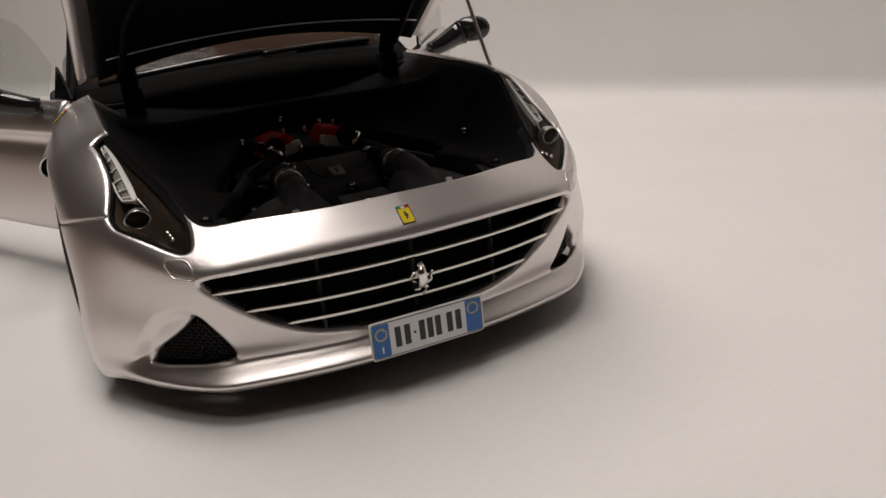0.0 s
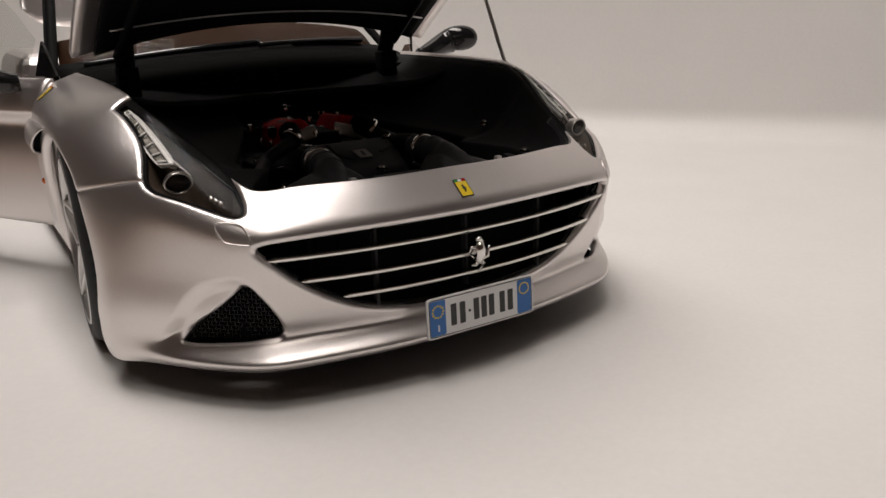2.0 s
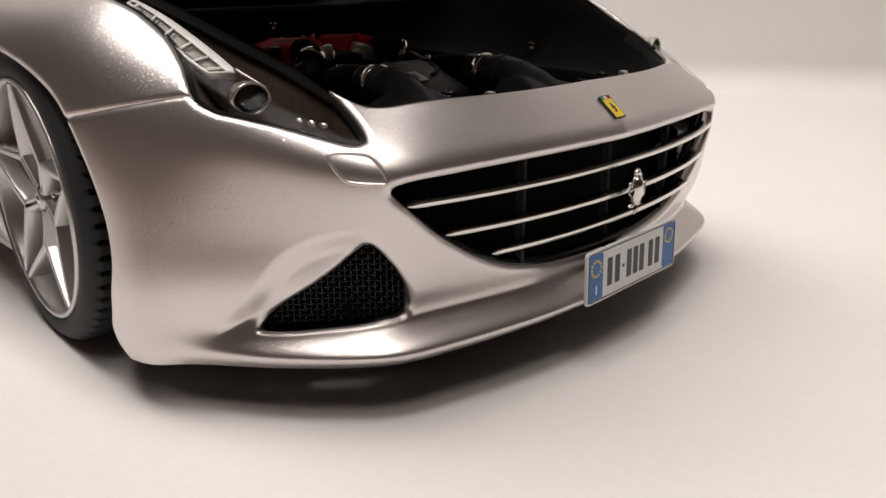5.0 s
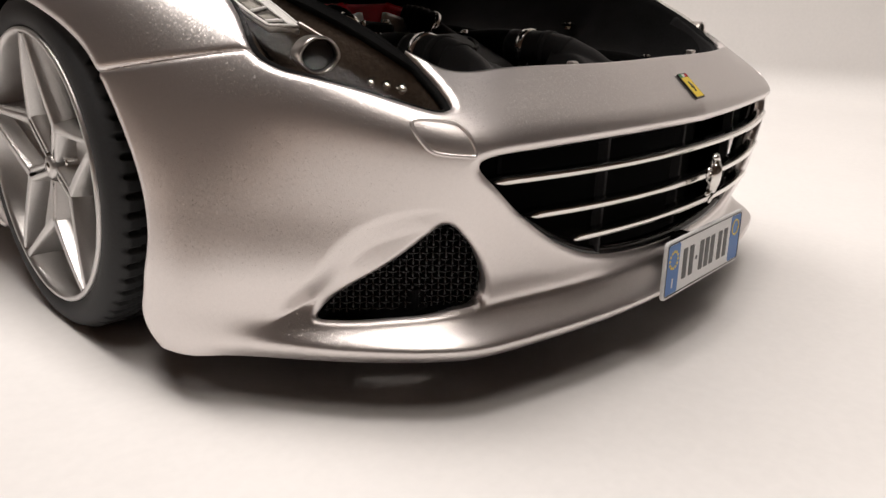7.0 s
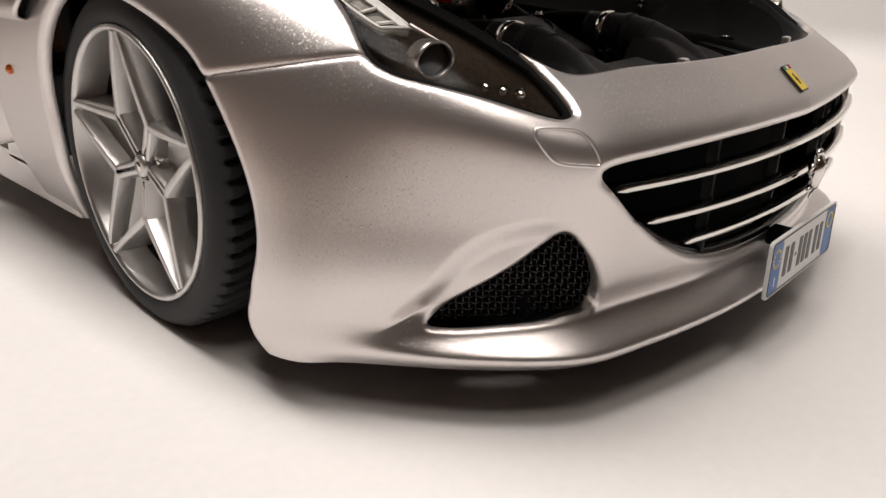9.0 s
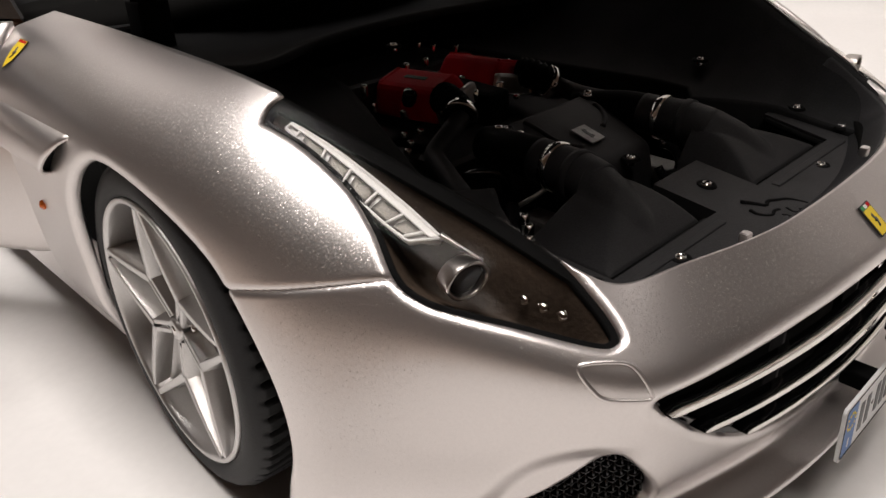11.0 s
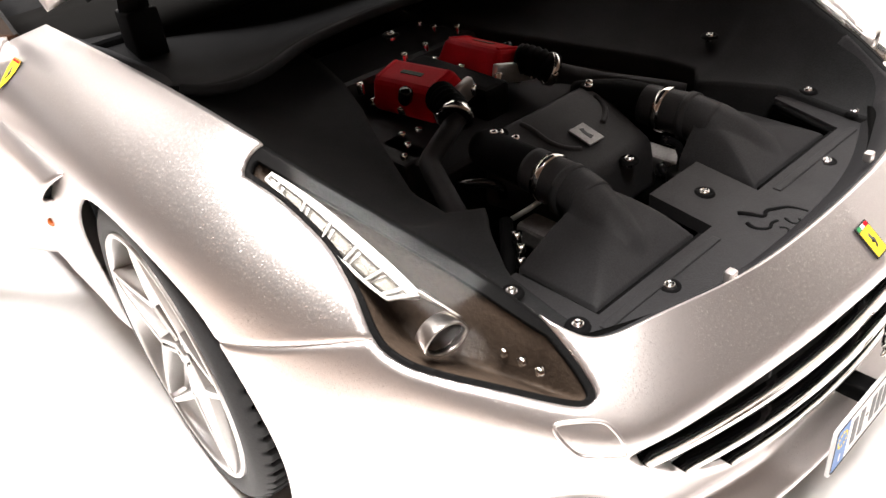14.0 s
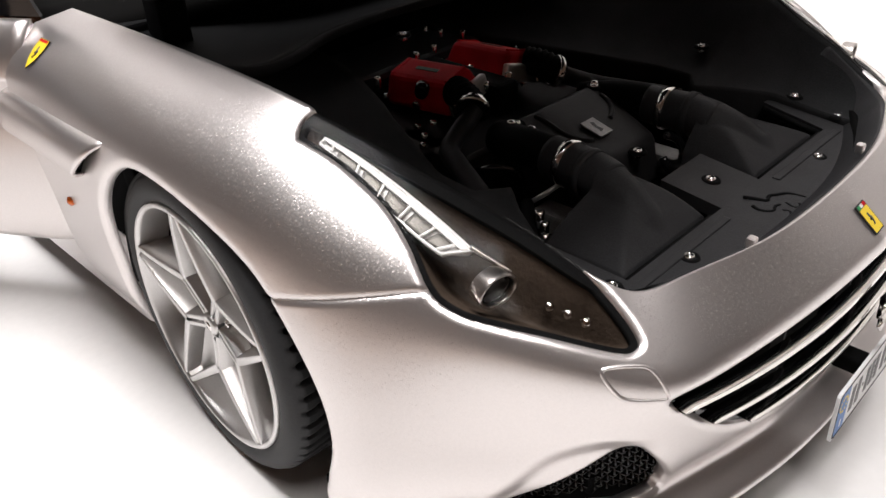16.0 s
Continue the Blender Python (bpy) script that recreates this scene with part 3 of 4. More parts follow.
# ---- wheels ----
def tyre():
    """Tyre with a plain wall, a rounded shoulder and slots cut across the tread."""
    prof = [(14.75, -1.2), (14.95, -0.35), (15.3, -0.1), (16.3, 0.1), (17.3, -0.15), (17.9, -0.7), (18.25, -1.4)]
    prof += [(18.38 + 0.06 * math.sin((k + 0.5) / 40 * math.pi), -1.6 - k * 0.26) for k in range(41)]
    prof += [(18.2, -12.4), (17.4, -13.2), (15, -13.4)]
    pr = np.array(prof)
    steps = 600
    w = np.linspace(0, 2 * np.pi, steps, endpoint=False)
    r = np.tile(pr[:, 0], (steps, 1))
    x = pr[:, 1]
    ph = (w * 60 / (2 * np.pi))[:, None]
    lean = 0.22 * np.sin((x + 7) * 0.9)[None]
    slot = (np.abs((ph + lean) % 1 - 0.5) < 0.15) & ((x < -1.5) & (x > -4.6) | (x < -8.9) & (x > -11.9) | (x < -5.6) & (x > -7.9))[None]
    ring = (np.abs(x + 5.1) < 0.3) | (np.abs(x + 8.4) < 0.3)
    r = r - 1.0 * slot - 0.6 * ring[None]
    v = np.stack([np.broadcast_to(x, r.shape), r * np.sin(w)[:, None], r * np.cos(w)[:, None]], -1).reshape(-1, 3)
    n, k = len(pr), steps
    i = np.arange(k * n).reshape(k, n)
    j = np.roll(i, -1, 0)
    f = np.stack([i[:, :-1], i[:, 1:], j[:, 1:], j[:, :-1]], -1).reshape(-1, 4)
    return v, f


def spoke():
    """One fifth of the star: two ribs that meet at the rim, the hollow between them and half an arm on either side."""
    tip, hub = np.array([0, 14.35]), 2.0
    pieces = []
    knee = {s: np.array([s * 6.2 * math.sin(math.radians(36)), 6.2 * math.cos(math.radians(36))]) for s in (-1, 1)}
    for s in (-1, 1):
        a, b = knee[s], tip + (s * 0.62, 0)
        d = (b - a) / np.linalg.norm(b - a)
        q = np.array([d[1], -d[0]]) * (1 if np.array([d[1], -d[0]])[0] * s > 0 else -1)
        prof = [(-1.0, -2.5), (-0.68, -0.12), (-0.62, -0.02), (-0.52, 0.02), (0.26, 0.02), (0.38, -0.08), (0.6, -1.2), (1.15, -3.6), (0.6, -4.6)]
        grid = []
        for t in np.linspace(0, 1, 9):
            c = a + (b - a) * t
            flare = 1 - 0.35 * t
            dish = -0.75 * (1 - t) ** 1.5
            grid.append([(h + dish, *(c + q * o * (flare if o > 0.5 else 1 - 0.55 * t if o < 0 else 1))) for o, h in prof])
        pieces.append(sheet(np.array(grid)[:, ::-1] if s > 0 else np.array(grid)))
        e = np.array([s * math.sin(math.radians(36)), math.cos(math.radians(36))])
        qq = np.array([-e[1] * s, abs(e[0])])
        grid = []
        for t in np.linspace(0, 1, 5):
            c = e * (1.5 + 4.9 * t)
            dish = -0.75 - 0.55 * (1 - t)
            grid.append([(h + dish, *(c + qq * o)) for o, h in ((0.0, -0.75), (0.14, -0.72), (0.2, 0.0), (0.26, 0.03), (0.66, 0.02), (0.8, -0.12), (1.15, -2.4))])
        pieces.append(sheet(np.array(grid) if s > 0 else np.array(grid)[:, ::-1]))
    # hollow floor, a kite from the hub to the tip
    rows = []
    for t in np.linspace(0, 1, 12):
        y = 1.2 + (13.9 - 1.2) * t
        wide = y * math.tan(math.radians(36)) if y < 5.0 else 3.64 * (14.35 - y) / 9.35 + 0.4
        rows.append([(-1.5 - 1.3 * (1 - t) - 0.7 * (1 - (k / 3.0) ** 2) * min(1, wide), wide * k / 3.0, y) for k in range(-3, 4)])
    pieces.append(sheet(np.array(rows)))
    v, f = joined(*pieces)
    return v, f, True


def make_wheel(m):
    ob = part("wheel", lathe([(14.95, -0.9), (15.0, -0.05), (14.85, 0.12), (14.5, 0.1), (14.3, -0.35), (14.0, -1.6), (13.4, -3.4)], 128), ALLOY, car, "silver five-spoke star alloy wheel", m)
    part("tyre", tyre(), RUBBER, ob, "black rubber tyre with slotted tread")
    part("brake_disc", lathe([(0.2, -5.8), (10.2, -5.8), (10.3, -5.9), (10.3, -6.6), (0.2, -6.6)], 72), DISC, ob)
    # inner part of the silver rim, coloured dark for the shade inside the wheel
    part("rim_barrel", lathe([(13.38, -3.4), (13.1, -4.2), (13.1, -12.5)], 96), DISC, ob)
    # added black disc that stands in for the dark depth of the wheel
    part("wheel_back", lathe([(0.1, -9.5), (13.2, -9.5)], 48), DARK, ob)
    part("brake_caliper", lathe([(6.5, -4.6), (10.8, -4.5), (11, -4.8), (11, -8), (6.5, -8)], 20, 1.1, 2.2), BUCKET, ob)
    me = mesh_of("spoke", *spoke()[:2], ALLOY)
    for k in range(5):
        part("spoke", me, None, ob, m=at(0, 0, 0, 1 + 72 * k))
    slot = mesh_of("spoke_slot", *block(-0.2, 0.06, -0.2, 0.2, 1.9, 5.4, 0.05)[:2], INK)
    for k in range(5):
        part("spoke_slot", slot, None, ob, m=at(0, 0, 0, 37 + 72 * k) @ at(-0.98, 0, 0, 0, -8))
    bolt = mesh_of("bolt", *lathe([(0.02, 0.0), (0.42, 0.0), (0.5, -0.1), (0.5, -2.0)], 12), CHROME)
    for k in range(5):
        part("bolt", bolt, None, ob, m=at(-1.9, 0, 0, 1 + 72 * k) @ at(0, 0, 2.5))
    part("wheel_cap", lathe([(0.02, -0.85), (1.0, -0.9), (1.25, -1.05), (1.3, -1.6), (1.5, -4.2)], 32), ALLOY, ob)
    part("cap_badge", lathe([(0.02, -0.78), (0.55, -0.8), (0.6, -1.0)], 16), CHROME, ob)
    return ob


front_right = make_wheel(at(-50.2, 55.4, 18.42, 0, 0, 176.7))
for m in (at(50.2, 55.4, 18.42, 40, 0, -3.3) , at(-50.2, 204, 18.42, 20, 0, 180), at(50.2, 204, 18.42, 20)):
    w = copy_thing(front_right, m)

# ---- grille ----
def bar(z, s, y0, y1):
    x = np.linspace(-s, s, 61)
    y = y0 + (y1 - y0) * np.abs(x / s) ** 2.2
    end = np.minimum(1, (s - np.abs(x)) / 0.7 + 0.25)
    ring = [(-0.1, 0.3), (0.2, 0.38), (1.4, 0.36), (1.4, -0.36), (0.2, -0.38), (-0.1, -0.3), (-0.2, 0)]
    grid = np.array([[(xx, yy + a, z + b * e) for a, b in ring + ring[:1]] for xx, yy, e in zip(x, y, end)])
    return sheet(grid[:, ::-1])


# the backing sheet is near-black, so the shade behind the bars is painted in
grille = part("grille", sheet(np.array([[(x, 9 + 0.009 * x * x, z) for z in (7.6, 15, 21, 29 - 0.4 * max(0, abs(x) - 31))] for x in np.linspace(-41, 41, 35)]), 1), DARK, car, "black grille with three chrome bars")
for z, s, y0, y1 in ((23.35, 31.6, 2.4, 7.2), (19.7, 27.3, 2.2, 6.2), (16.5, 21.5, 2.5, 5.0)):
    part("grille_bar", bar(z, s, y0, y1), CHROME, grille, "thin chrome bar")
for x, y in ((-15.4, 4.6), (0.4, 4.0), (15.4, 4.6)):
    part("grille_strut", block(x - 0.25, x + 0.25, y + 0.9, y + 2.0, 13.6, 25.7, 0.08), SATIN, grille)
part("grille_lining", tube(np.stack([np.append(GRILLE[:, 0], GRILLE[0, 0]) * 0.985, 5.2 + 0.0045 * np.append(GRILLE[:, 0], GRILLE[0, 0]) ** 2, (np.append(GRILLE[:, 1], GRILLE[0, 1]) - 19) * 0.97 + 19], 1), 0.8, 6), GLOSS, grille)
# plain raised chrome figure on the grille
figure = joined(tube([(-0.3, 0.75, 18.6), (0.1, 0.7, 19.8), (-0.1, 0.7, 21.0), (0.2, 0.7, 21.9)], [0.7, 0.85, 0.95, 0.5], 8), tube([(0.2, 0.7, 21.8), (-0.1, 0.7, 22.4), (-0.7, 0.7, 22.2)], [0.5, 0.42, 0.25], 8),
                tube([(-0.5, 0.7, 20.7), (-1.3, 0.7, 20.4), (-1.7, 0.7, 19.9), (-1.1, 0.7, 19.4)], [0.4, 0.28, 0.22, 0.15], 6), tube([(-0.6, 0.7, 21.0), (-1.6, 0.7, 21.1), (-1.9, 0.7, 20.4)], [0.35, 0.25, 0.15], 6),
                tube([(-0.1, 0.75, 18.9), (0.7, 0.75, 18.2), (0.2, 0.75, 17.5), (-0.2, 0.75, 17.1)], [0.6, 0.4, 0.25, 0.15], 6), tube([(-0.3, 0.75, 18.9), (-0.8, 0.75, 18.2), (-1.5, 0.75, 18.3)], [0.45, 0.28, 0.15], 6),
                tube([(0.5, 0.75, 19.0), (1.5, 0.7, 19.4), (1.5, 0.7, 20.2), (1.9, 0.7, 21.0)], [0.3, 0.3, 0.32, 0.12], 6))
part("grille_figure", figure, CHROME, grille, "small raised chrome figure")

# ---- number plate ----
def ring_shape(r0, r1, steps=28):
    w = np.linspace(0, 2 * np.pi, steps + 1)
    grid = np.array([[(r * math.cos(a), r * math.sin(a), z) for r, z in ((r0, 0), (r0, 0.06), (r1, 0.06), (r1, 0))] for a in w])
    return sheet(grid[:, ::-1])


plate = part("number_plate", plate_shape(oblong(10.1, 3.25, 0.55), 0.35), WHITE, car, "white plate with blue ends and dark bars", at(0, 0.62, 11.25, 88))
part("plate_border", joined(*[tube([np.array((*p, 0.36)), np.array((*q, 0.36))], 0.07, 5) for p, q in zip(oblong(9.75, 2.95, 0.4), oblong(9.75, 2.95, 0.4)[1:] + oblong(9.75, 2.95, 0.4)[:1])]), INK, plate)
for s in (-1, 1):
    part("blue_end", plate_shape([(x + s * 8.25, y) for x, y in oblong(1.4, 2.82, 0.3)], 0.03, 0.345), BLUE, plate)
for k in range(12):
    w = k * math.pi / 6
    part("star_dot", plate_shape([(-8.25 + 0.95 * math.cos(w) + x, 1.05 + 0.95 * math.sin(w) + y) for x, y in oblong(0.17, 0.15, 0.1, 2)], 0.03, 0.38), YELLOW, plate)
part("code_bar", plate_shape([(-8.2 + x, -1.6 + y) for x, y in oblong(0.13, 0.55, 0.05, 2)], 0.03, 0.38), WHITE, plate)
part("year_ring", ring_shape(0.85, 1.0), YELLOW, plate, m=at(8.2, 1.3, 0.37))
for x in (-5.4, -3.75, -1.15, 0.3, 1.75, 3.85, 5.45):
    part("dark_bar", plate_shape([(x + a, b) for a, b in oblong(0.52, 1.75, 0.12, 3)], 0.03, 0.36), INK, plate)
part("dark_bar", plate_shape([(-2.45 + a, b) for a, b in oblong(0.22, 0.22, 0.1, 3)], 0.03, 0.36), INK, plate)
part("plate_bracket", block(-1.3, 1.3, 1.0, 4.2, 11.0, 12.9, 0.3), BLACK, car)

# ---- badges ----
def small_figure(k):
    """A plain dark mark for the badges."""
    return joined(plate_shape([(x * k, y * k) for x, y in [(-0.35, -0.9), (0.0, -0.35), (-0.45, -0.1), (-0.2, 0.15), (-0.3, 0.75), (0.1, 0.95), (0.2, 0.35), (0.5, 0.1), (0.35, -0.4), (0.1, -0.9)]], 0.03, 0))


badge = part("nose_badge", plate_shape(oblong(1.15, 1.75, 0.15), 0.16), INK, car, "yellow badge with a dark mark", on_skin(0, 4.9, 29.6, 1, -0.02))
part("badge_face", plate_shape([(x, y - 0.22) for x, y in oblong(1.03, 1.38, 0.1)], 0.02, 0.165), YELLOW, badge)
for x, m in ((-0.68, GREEN), (0, WHITE), (0.68, RED)):
    part("badge_stripe", plate_shape([(x + a, 1.42 + b) for a, b in oblong(0.33, 0.2, 0.05, 2)], 0.02, 0.165), m, badge)
part("badge_mark", small_figure(0.8), INK, badge, m=at(0, -0.15, 0.19))
for sign in (-1, 1):
    shield = [(1.25, 1.9), (-1.25, 1.9), (-1.3, 0.4), (-0.85, -1.1), (0, -2.3), (0.85, -1.1), (1.3, 0.4)]
    m = on_skin(47.0, 89.8, 42.0, sign, 0.0)
    ob = part("fender_badge", plate_shape([(x * 1.06, y * 1.05) for x, y in shield], 0.14), INK, car, "yellow shield badge on the fender", m)
    part("badge_face", plate_shape(shield, 0.02, 0.145), YELLOW, ob)
    part("badge_stripe", plate_shape([(a, 1.68 + b) for a, b in oblong(1.15, 0.16, 0.05, 2)], 0.02, 0.17), RED, ob)
    part("badge_mark", small_figure(0.95), INK, ob, m=at(0, 0, 0.17))
    ob = part("side_marker", tube([(0, 0, -0.4), (0, 0, 0.25), (0, 0, 0.5)], [0.62, 0.6, 0.2], 16), AMBER, car, "small amber side marker", on_skin(51.3, 83.2, 25.2, sign, 0.0))

# ---- side intakes: woven mesh behind the openings ----
def weave(sign):
    pieces = []
    grow = [(a, z) for a, z in INTAKE]
    for axis, step in ((1, 0.62), (0, 0.62)):
        lo, hi = INTAKE[:, axis].min(), INTAKE[:, axis].max()
        k = 0
        for c in np.arange(lo + 0.1, hi, step):
            k += 1
            other = np.linspace(INTAKE[:, 1 - axis].min() - 0.6, INTAKE[:, 1 - axis].max() + 0.6, 110)
            q = np.stack([other, np.full(110, c)], 1) if axis == 1 else np.stack([np.full(110, c), other], 1)
            ok = inside(q, INTAKE) > -0.25
            if ok.sum() < 3:
                continue
            q, o = q[ok], other[ok]
            m = 11.75 + 0.16 * np.sin(o * math.pi / 0.62 + k * math.pi) * (1 if axis else -1)
            s, y = 0.745 * q[:, 0] / 1.0039 + 0.67 * m / 1.0039, 0.67 * q[:, 0] / 1.0039 - 0.745 * m / 1.0039
            pieces.append(tube(np.stack([sign * s, y, q[:, 1]], 1), 0.13, 4, False))
    return joined(*pieces)


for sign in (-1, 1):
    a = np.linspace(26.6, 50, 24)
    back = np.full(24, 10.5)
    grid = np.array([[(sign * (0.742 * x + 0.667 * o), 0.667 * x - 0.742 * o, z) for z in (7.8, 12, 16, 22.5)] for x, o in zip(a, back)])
    # flat backing in the cavity colour, standing in for shade behind the mesh
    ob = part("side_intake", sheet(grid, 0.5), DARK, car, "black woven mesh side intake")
    part("intake_mesh", weave(sign), GLOSS, ob)

# ---- headlight washer covers: a thin raised ring on the bumper ----
for sign in (-1, 1):
    q = COARSE[: int(260 * 4.6 / 9)].reshape(-1, 3)
    q = q[(q[:, 2] > 23) & (q[:, 0] > 30)]
    a, b, n = q @ WASH_A, q @ WASH_B, np.cross(WASH_A, WASH_B)
    near = (np.abs(a - 33.5) < 5) & (np.abs(b + 18.7) < 4)
    form = lambda u, v: np.stack([u**i * v**j for i in range(4) for j in range(4 - i)], -1)
    k = np.linalg.lstsq(form((a[near] - 33.5) / 4, (b[near] + 18.7) / 3), (q @ n)[near], rcond=None)[0]
    loop = (np.concatenate([WASHER, WASHER[:2]]) - WASHER.mean(0)) * 0.94 + WASHER.mean(0)
    pts = loop[:, :1] * WASH_A + loop[:, 1:] * WASH_B + (form((loop[:, 0] - 33.5) / 4, (loop[:, 1] + 18.7) / 3) @ k)[:, None] * n
    part("washer_cover", tube(pts * (sign, 1, 1), 0.2, 8, False), SILVER, car, "thin raised ring of the washer cover")


# ---- engine bay ----
HOOD = spline(LINE_HOOD, 181)


def hood_at(y):
    k = np.argsort(HOOD[:, 1])
    return np.interp(y, HOOD[k, 1], HOOD[k, 0]), np.interp(y, HOOD[k, 1], HOOD[k, 2])


def inner_wing(sign):
    """The black liner from the fender's edge down to the engine, with its pointed tab."""
    ys = np.linspace(14.6, 97, 70)
    si = np.interp(ys, (14, 19, 27, 33, 36, 38.5, 44, 57, 62, 70, 78, 97), (26.8, 26.6, 26.2, 22.5, 19.8, 23.4, 23.2, 17.8, 15.4, 12.4, 10.5, 9.5))
    zi = np.interp(ys, (14, 20, 28, 36, 44, 57, 70, 80, 97), (28.3, 28.7, 30.0, 30.6, 31, 32.2, 33.6, 34.4, 37))
    grid = []
    for y, s1, z1 in zip(ys, si, zi):
        s0, z0 = hood_at(y)
        s0, z0 = s0 - 0.25, z0 - 0.7
        row = [(sign * (s0 + 0.2), y, z0 - 0.4)]
        for t in np.linspace(0, 1, 22):
            row.append((sign * (s0 + (s1 - s0) * t), y, z1 + (z0 - z1) * (1 - t) ** 2.4))
        row += [(sign * (s1 - 0.15), y, z1 - 0.5), (sign * (s1 + 0.3), y, z1 - 7)]
        grid.append(row)
    g = np.array(grid)
    return sheet(g if sign < 0 else g[:, ::-1])


for sign in (-1, 1):
    part("inner_wing", inner_wing(sign), LINER, car, "matt black inner wing liner")


# front cover panel over the radiator, with cut-outs for the air boxes
def tray():
    edge = [(sign * s, y + 0.6) for sign, k in ((-1, -1), (1, 1)) for s, y in (HOOD[:61:4, :2][::k])]
    front = np.array([(-s, y + 0.4) for s, y in HOOD[60:0:-4, :2]] + [(s, y + 0.4) for s, y in HOOD[0:61:4, :2]])
    front = front[np.abs(front[:, 0]) < 30.6]
    back = [(28.5, 27.5), (24.6, 27.5), (23.4, 18.5), (4.6, 18.5), (4.6, 26.2), (-4.6, 26.2), (-4.6, 18.5), (-23.4, 18.5), (-24.6, 27.5), (-28.5, 27.5)]
    pts = [tuple(p) for p in front] + back
    bm = bmesh.new()
    vs = [bm.verts.new((x, y, 27.0 + max(0, y - 13) * 0.13)) for x, y in pts]
    face = bm.faces.new(vs)
    out = bmesh.ops.extrude_face_region(bm, geom=[face])
    for e in out["geom"]:
        if isinstance(e, bmesh.types.BMVert):
            e.co.z -= 1.6
    bmesh.ops.recalc_face_normals(bm, faces=bm.faces[:])
    bmesh.ops.triangulate(bm, faces=[f for f in bm.faces if len(f.verts) > 4])
    return bm_data(bm, False)


def front_lip():
    """The inner lip that joins the bumper's edge to the cover panel."""
    k = HOOD[:86:2]
    line = np.concatenate([(k * (-1, 1, 1))[:0:-1], k])
    rows = []
    for x, y, z in line:
        low = min(z - 2.0, 27.0 + max(0, y - 12) * 0.13)
        rows.append([(x, y + 0.3, z - 0.6), (x * 0.985, y + 1.1, z - 1.0), (x * 0.96, y + 2.6, 0.55 * z + 0.45 * low - 0.6), (x * 0.935, y + 4.4, low + 0.15), (x * 0.93, y + 4.8, low - 0.4)])
    return sheet(np.array(rows), 0.4)


front_cover = part("front_cover", tray(), SATIN, car, "matt black plastic cover panel")
part("cover_lip", front_lip(), SATIN, front_cover)
for x0, x1 in ((-24.6, -6), (6, 24.6)):
    part("cover_step", block(x0, x1, 16.6, 17.6, 27.1, 27.75, 0.15), SATIN, front_cover)
# raised plain mark on the cover
for pts in ([(-0.8, 17.8), (0.0, 16.6), (0.6, 15.6), (1.6, 15.9), (2.6, 15.4), (3.9, 14.6), (4.6, 12.8)], [(-1.7, 16.2), (-1.9, 15.2), (-1.0, 14.2), (0.0, 14.4), (0.9, 14.2)], [(1.8, 13.9), (1.5, 12.9), (2.1, 12.4), (2.7, 12.8)], [(-0.1, 13.5), (0.3, 12.9), (-0.2, 12.4)]):
    part("raised_mark", tube([(x, y, 27.1 + max(0, y - 13) * 0.13) for x, y in spline(pts, 18)], 0.27, 6), BLACK, front_cover)


def screw(x, y, z, r=0.75):
    ob = part("screw", lathe([(0.02, 0.25), (0.3, 0.24), (0.32, 0.05), (0.36, 0.05), (0.4, 0.3), (r - 0.12, 0.28), (r, 0.1), (r, -0.8)], 16), CHROME, car, "small steel screw", at(x, y, z, 0, -90))
    part("screw_seat", lathe([(r, -0.1), (r + 0.1, 0.12), (r + 0.45, 0.1), (r + 0.6, -0.2)], 16), BLACK, ob)


for x, y, z in ((-26.9, 18.1, 29.0), (-15.5, 16.3, 27.5), (15.5, 16.0, 27.4), (0, 22.3, 28.25), (27.4, 18.4, 28.4), (27.6, 24.6, 29.6), (-28.3, 24.6, 30.2), (34.1, 44.2, 34.6), (29.0, 40.0, 33.3), (-8.4, 44.9, 32.0), (8.4, 44.8, 32.0), (0.6, 32.6, 28.6), (-2, 71.8, 36.8)):
    screw(x, y, z, 0.62)
for x in (-16.2, 10.6):
    part("edge_pin", block(x - 0.55, x + 0.55, 9.7, 10.6, 31.5, 32.6, 0.25), SILVER, car)


def air_box(sign):
    """A broad black box with a sloping lid and a cone that narrows to a round neck towards the engine."""
    xs, ys = np.linspace(22.2, 6.2, 56), np.linspace(19.6, 29.4, 40)
    grid = []
    for x in xs:
        row = [(x, 19.6, 20.5)]
        for y in ys:
            slopes = np.array([0.4 * (22.2 - x), 0.7 * (y - 19.6), 1.1 * (x - 6.2)])
            rise = 4.2 * (1 - (1 - np.clip(slopes / np.array([6.4, 6.9, 5.0]), 0, 1)) ** 2)
            z = 27.1 - 0.25 * math.log(np.exp(-rise / 0.25).sum())
            dx = (x - np.interp(y, (19.6, 25, 30, 34), (13.6, 12.4, 11.4, 10.9))) / 2.9
            crest = np.interp(y, (19.6, 22, 25, 28, 31), (26.9, 29.4, 31.3, 32.5, 33.1))
            if abs(dx) < 1:
                z = max(z, crest - 2.9 * (1 - math.sqrt(1 - dx * dx)))
            row.append((x, y, z))
        row.append((x, 29.5, 20.5))
        grid.append(row)
    grid = np.array([[(p[0], p[1], 20.5) for p in grid[0]]] + grid + [[(p[0], p[1], 20.5) for p in grid[-1]]]) * (sign, 1, 1)
    lid = sheet(grid if sign < 0 else grid[:, ::-1])
    st = spline([(11.6, 28.6, 29.8, 2.85), (11.2, 31.5, 30.4, 2.75), (10.9, 34.6, 30.5, 2.62), (10.7, 37.5, 30.6, 2.55)], 16)
    return joined(lid, tube(st[:, :3] * (sign, 1, 1), st[:, 3], 28))


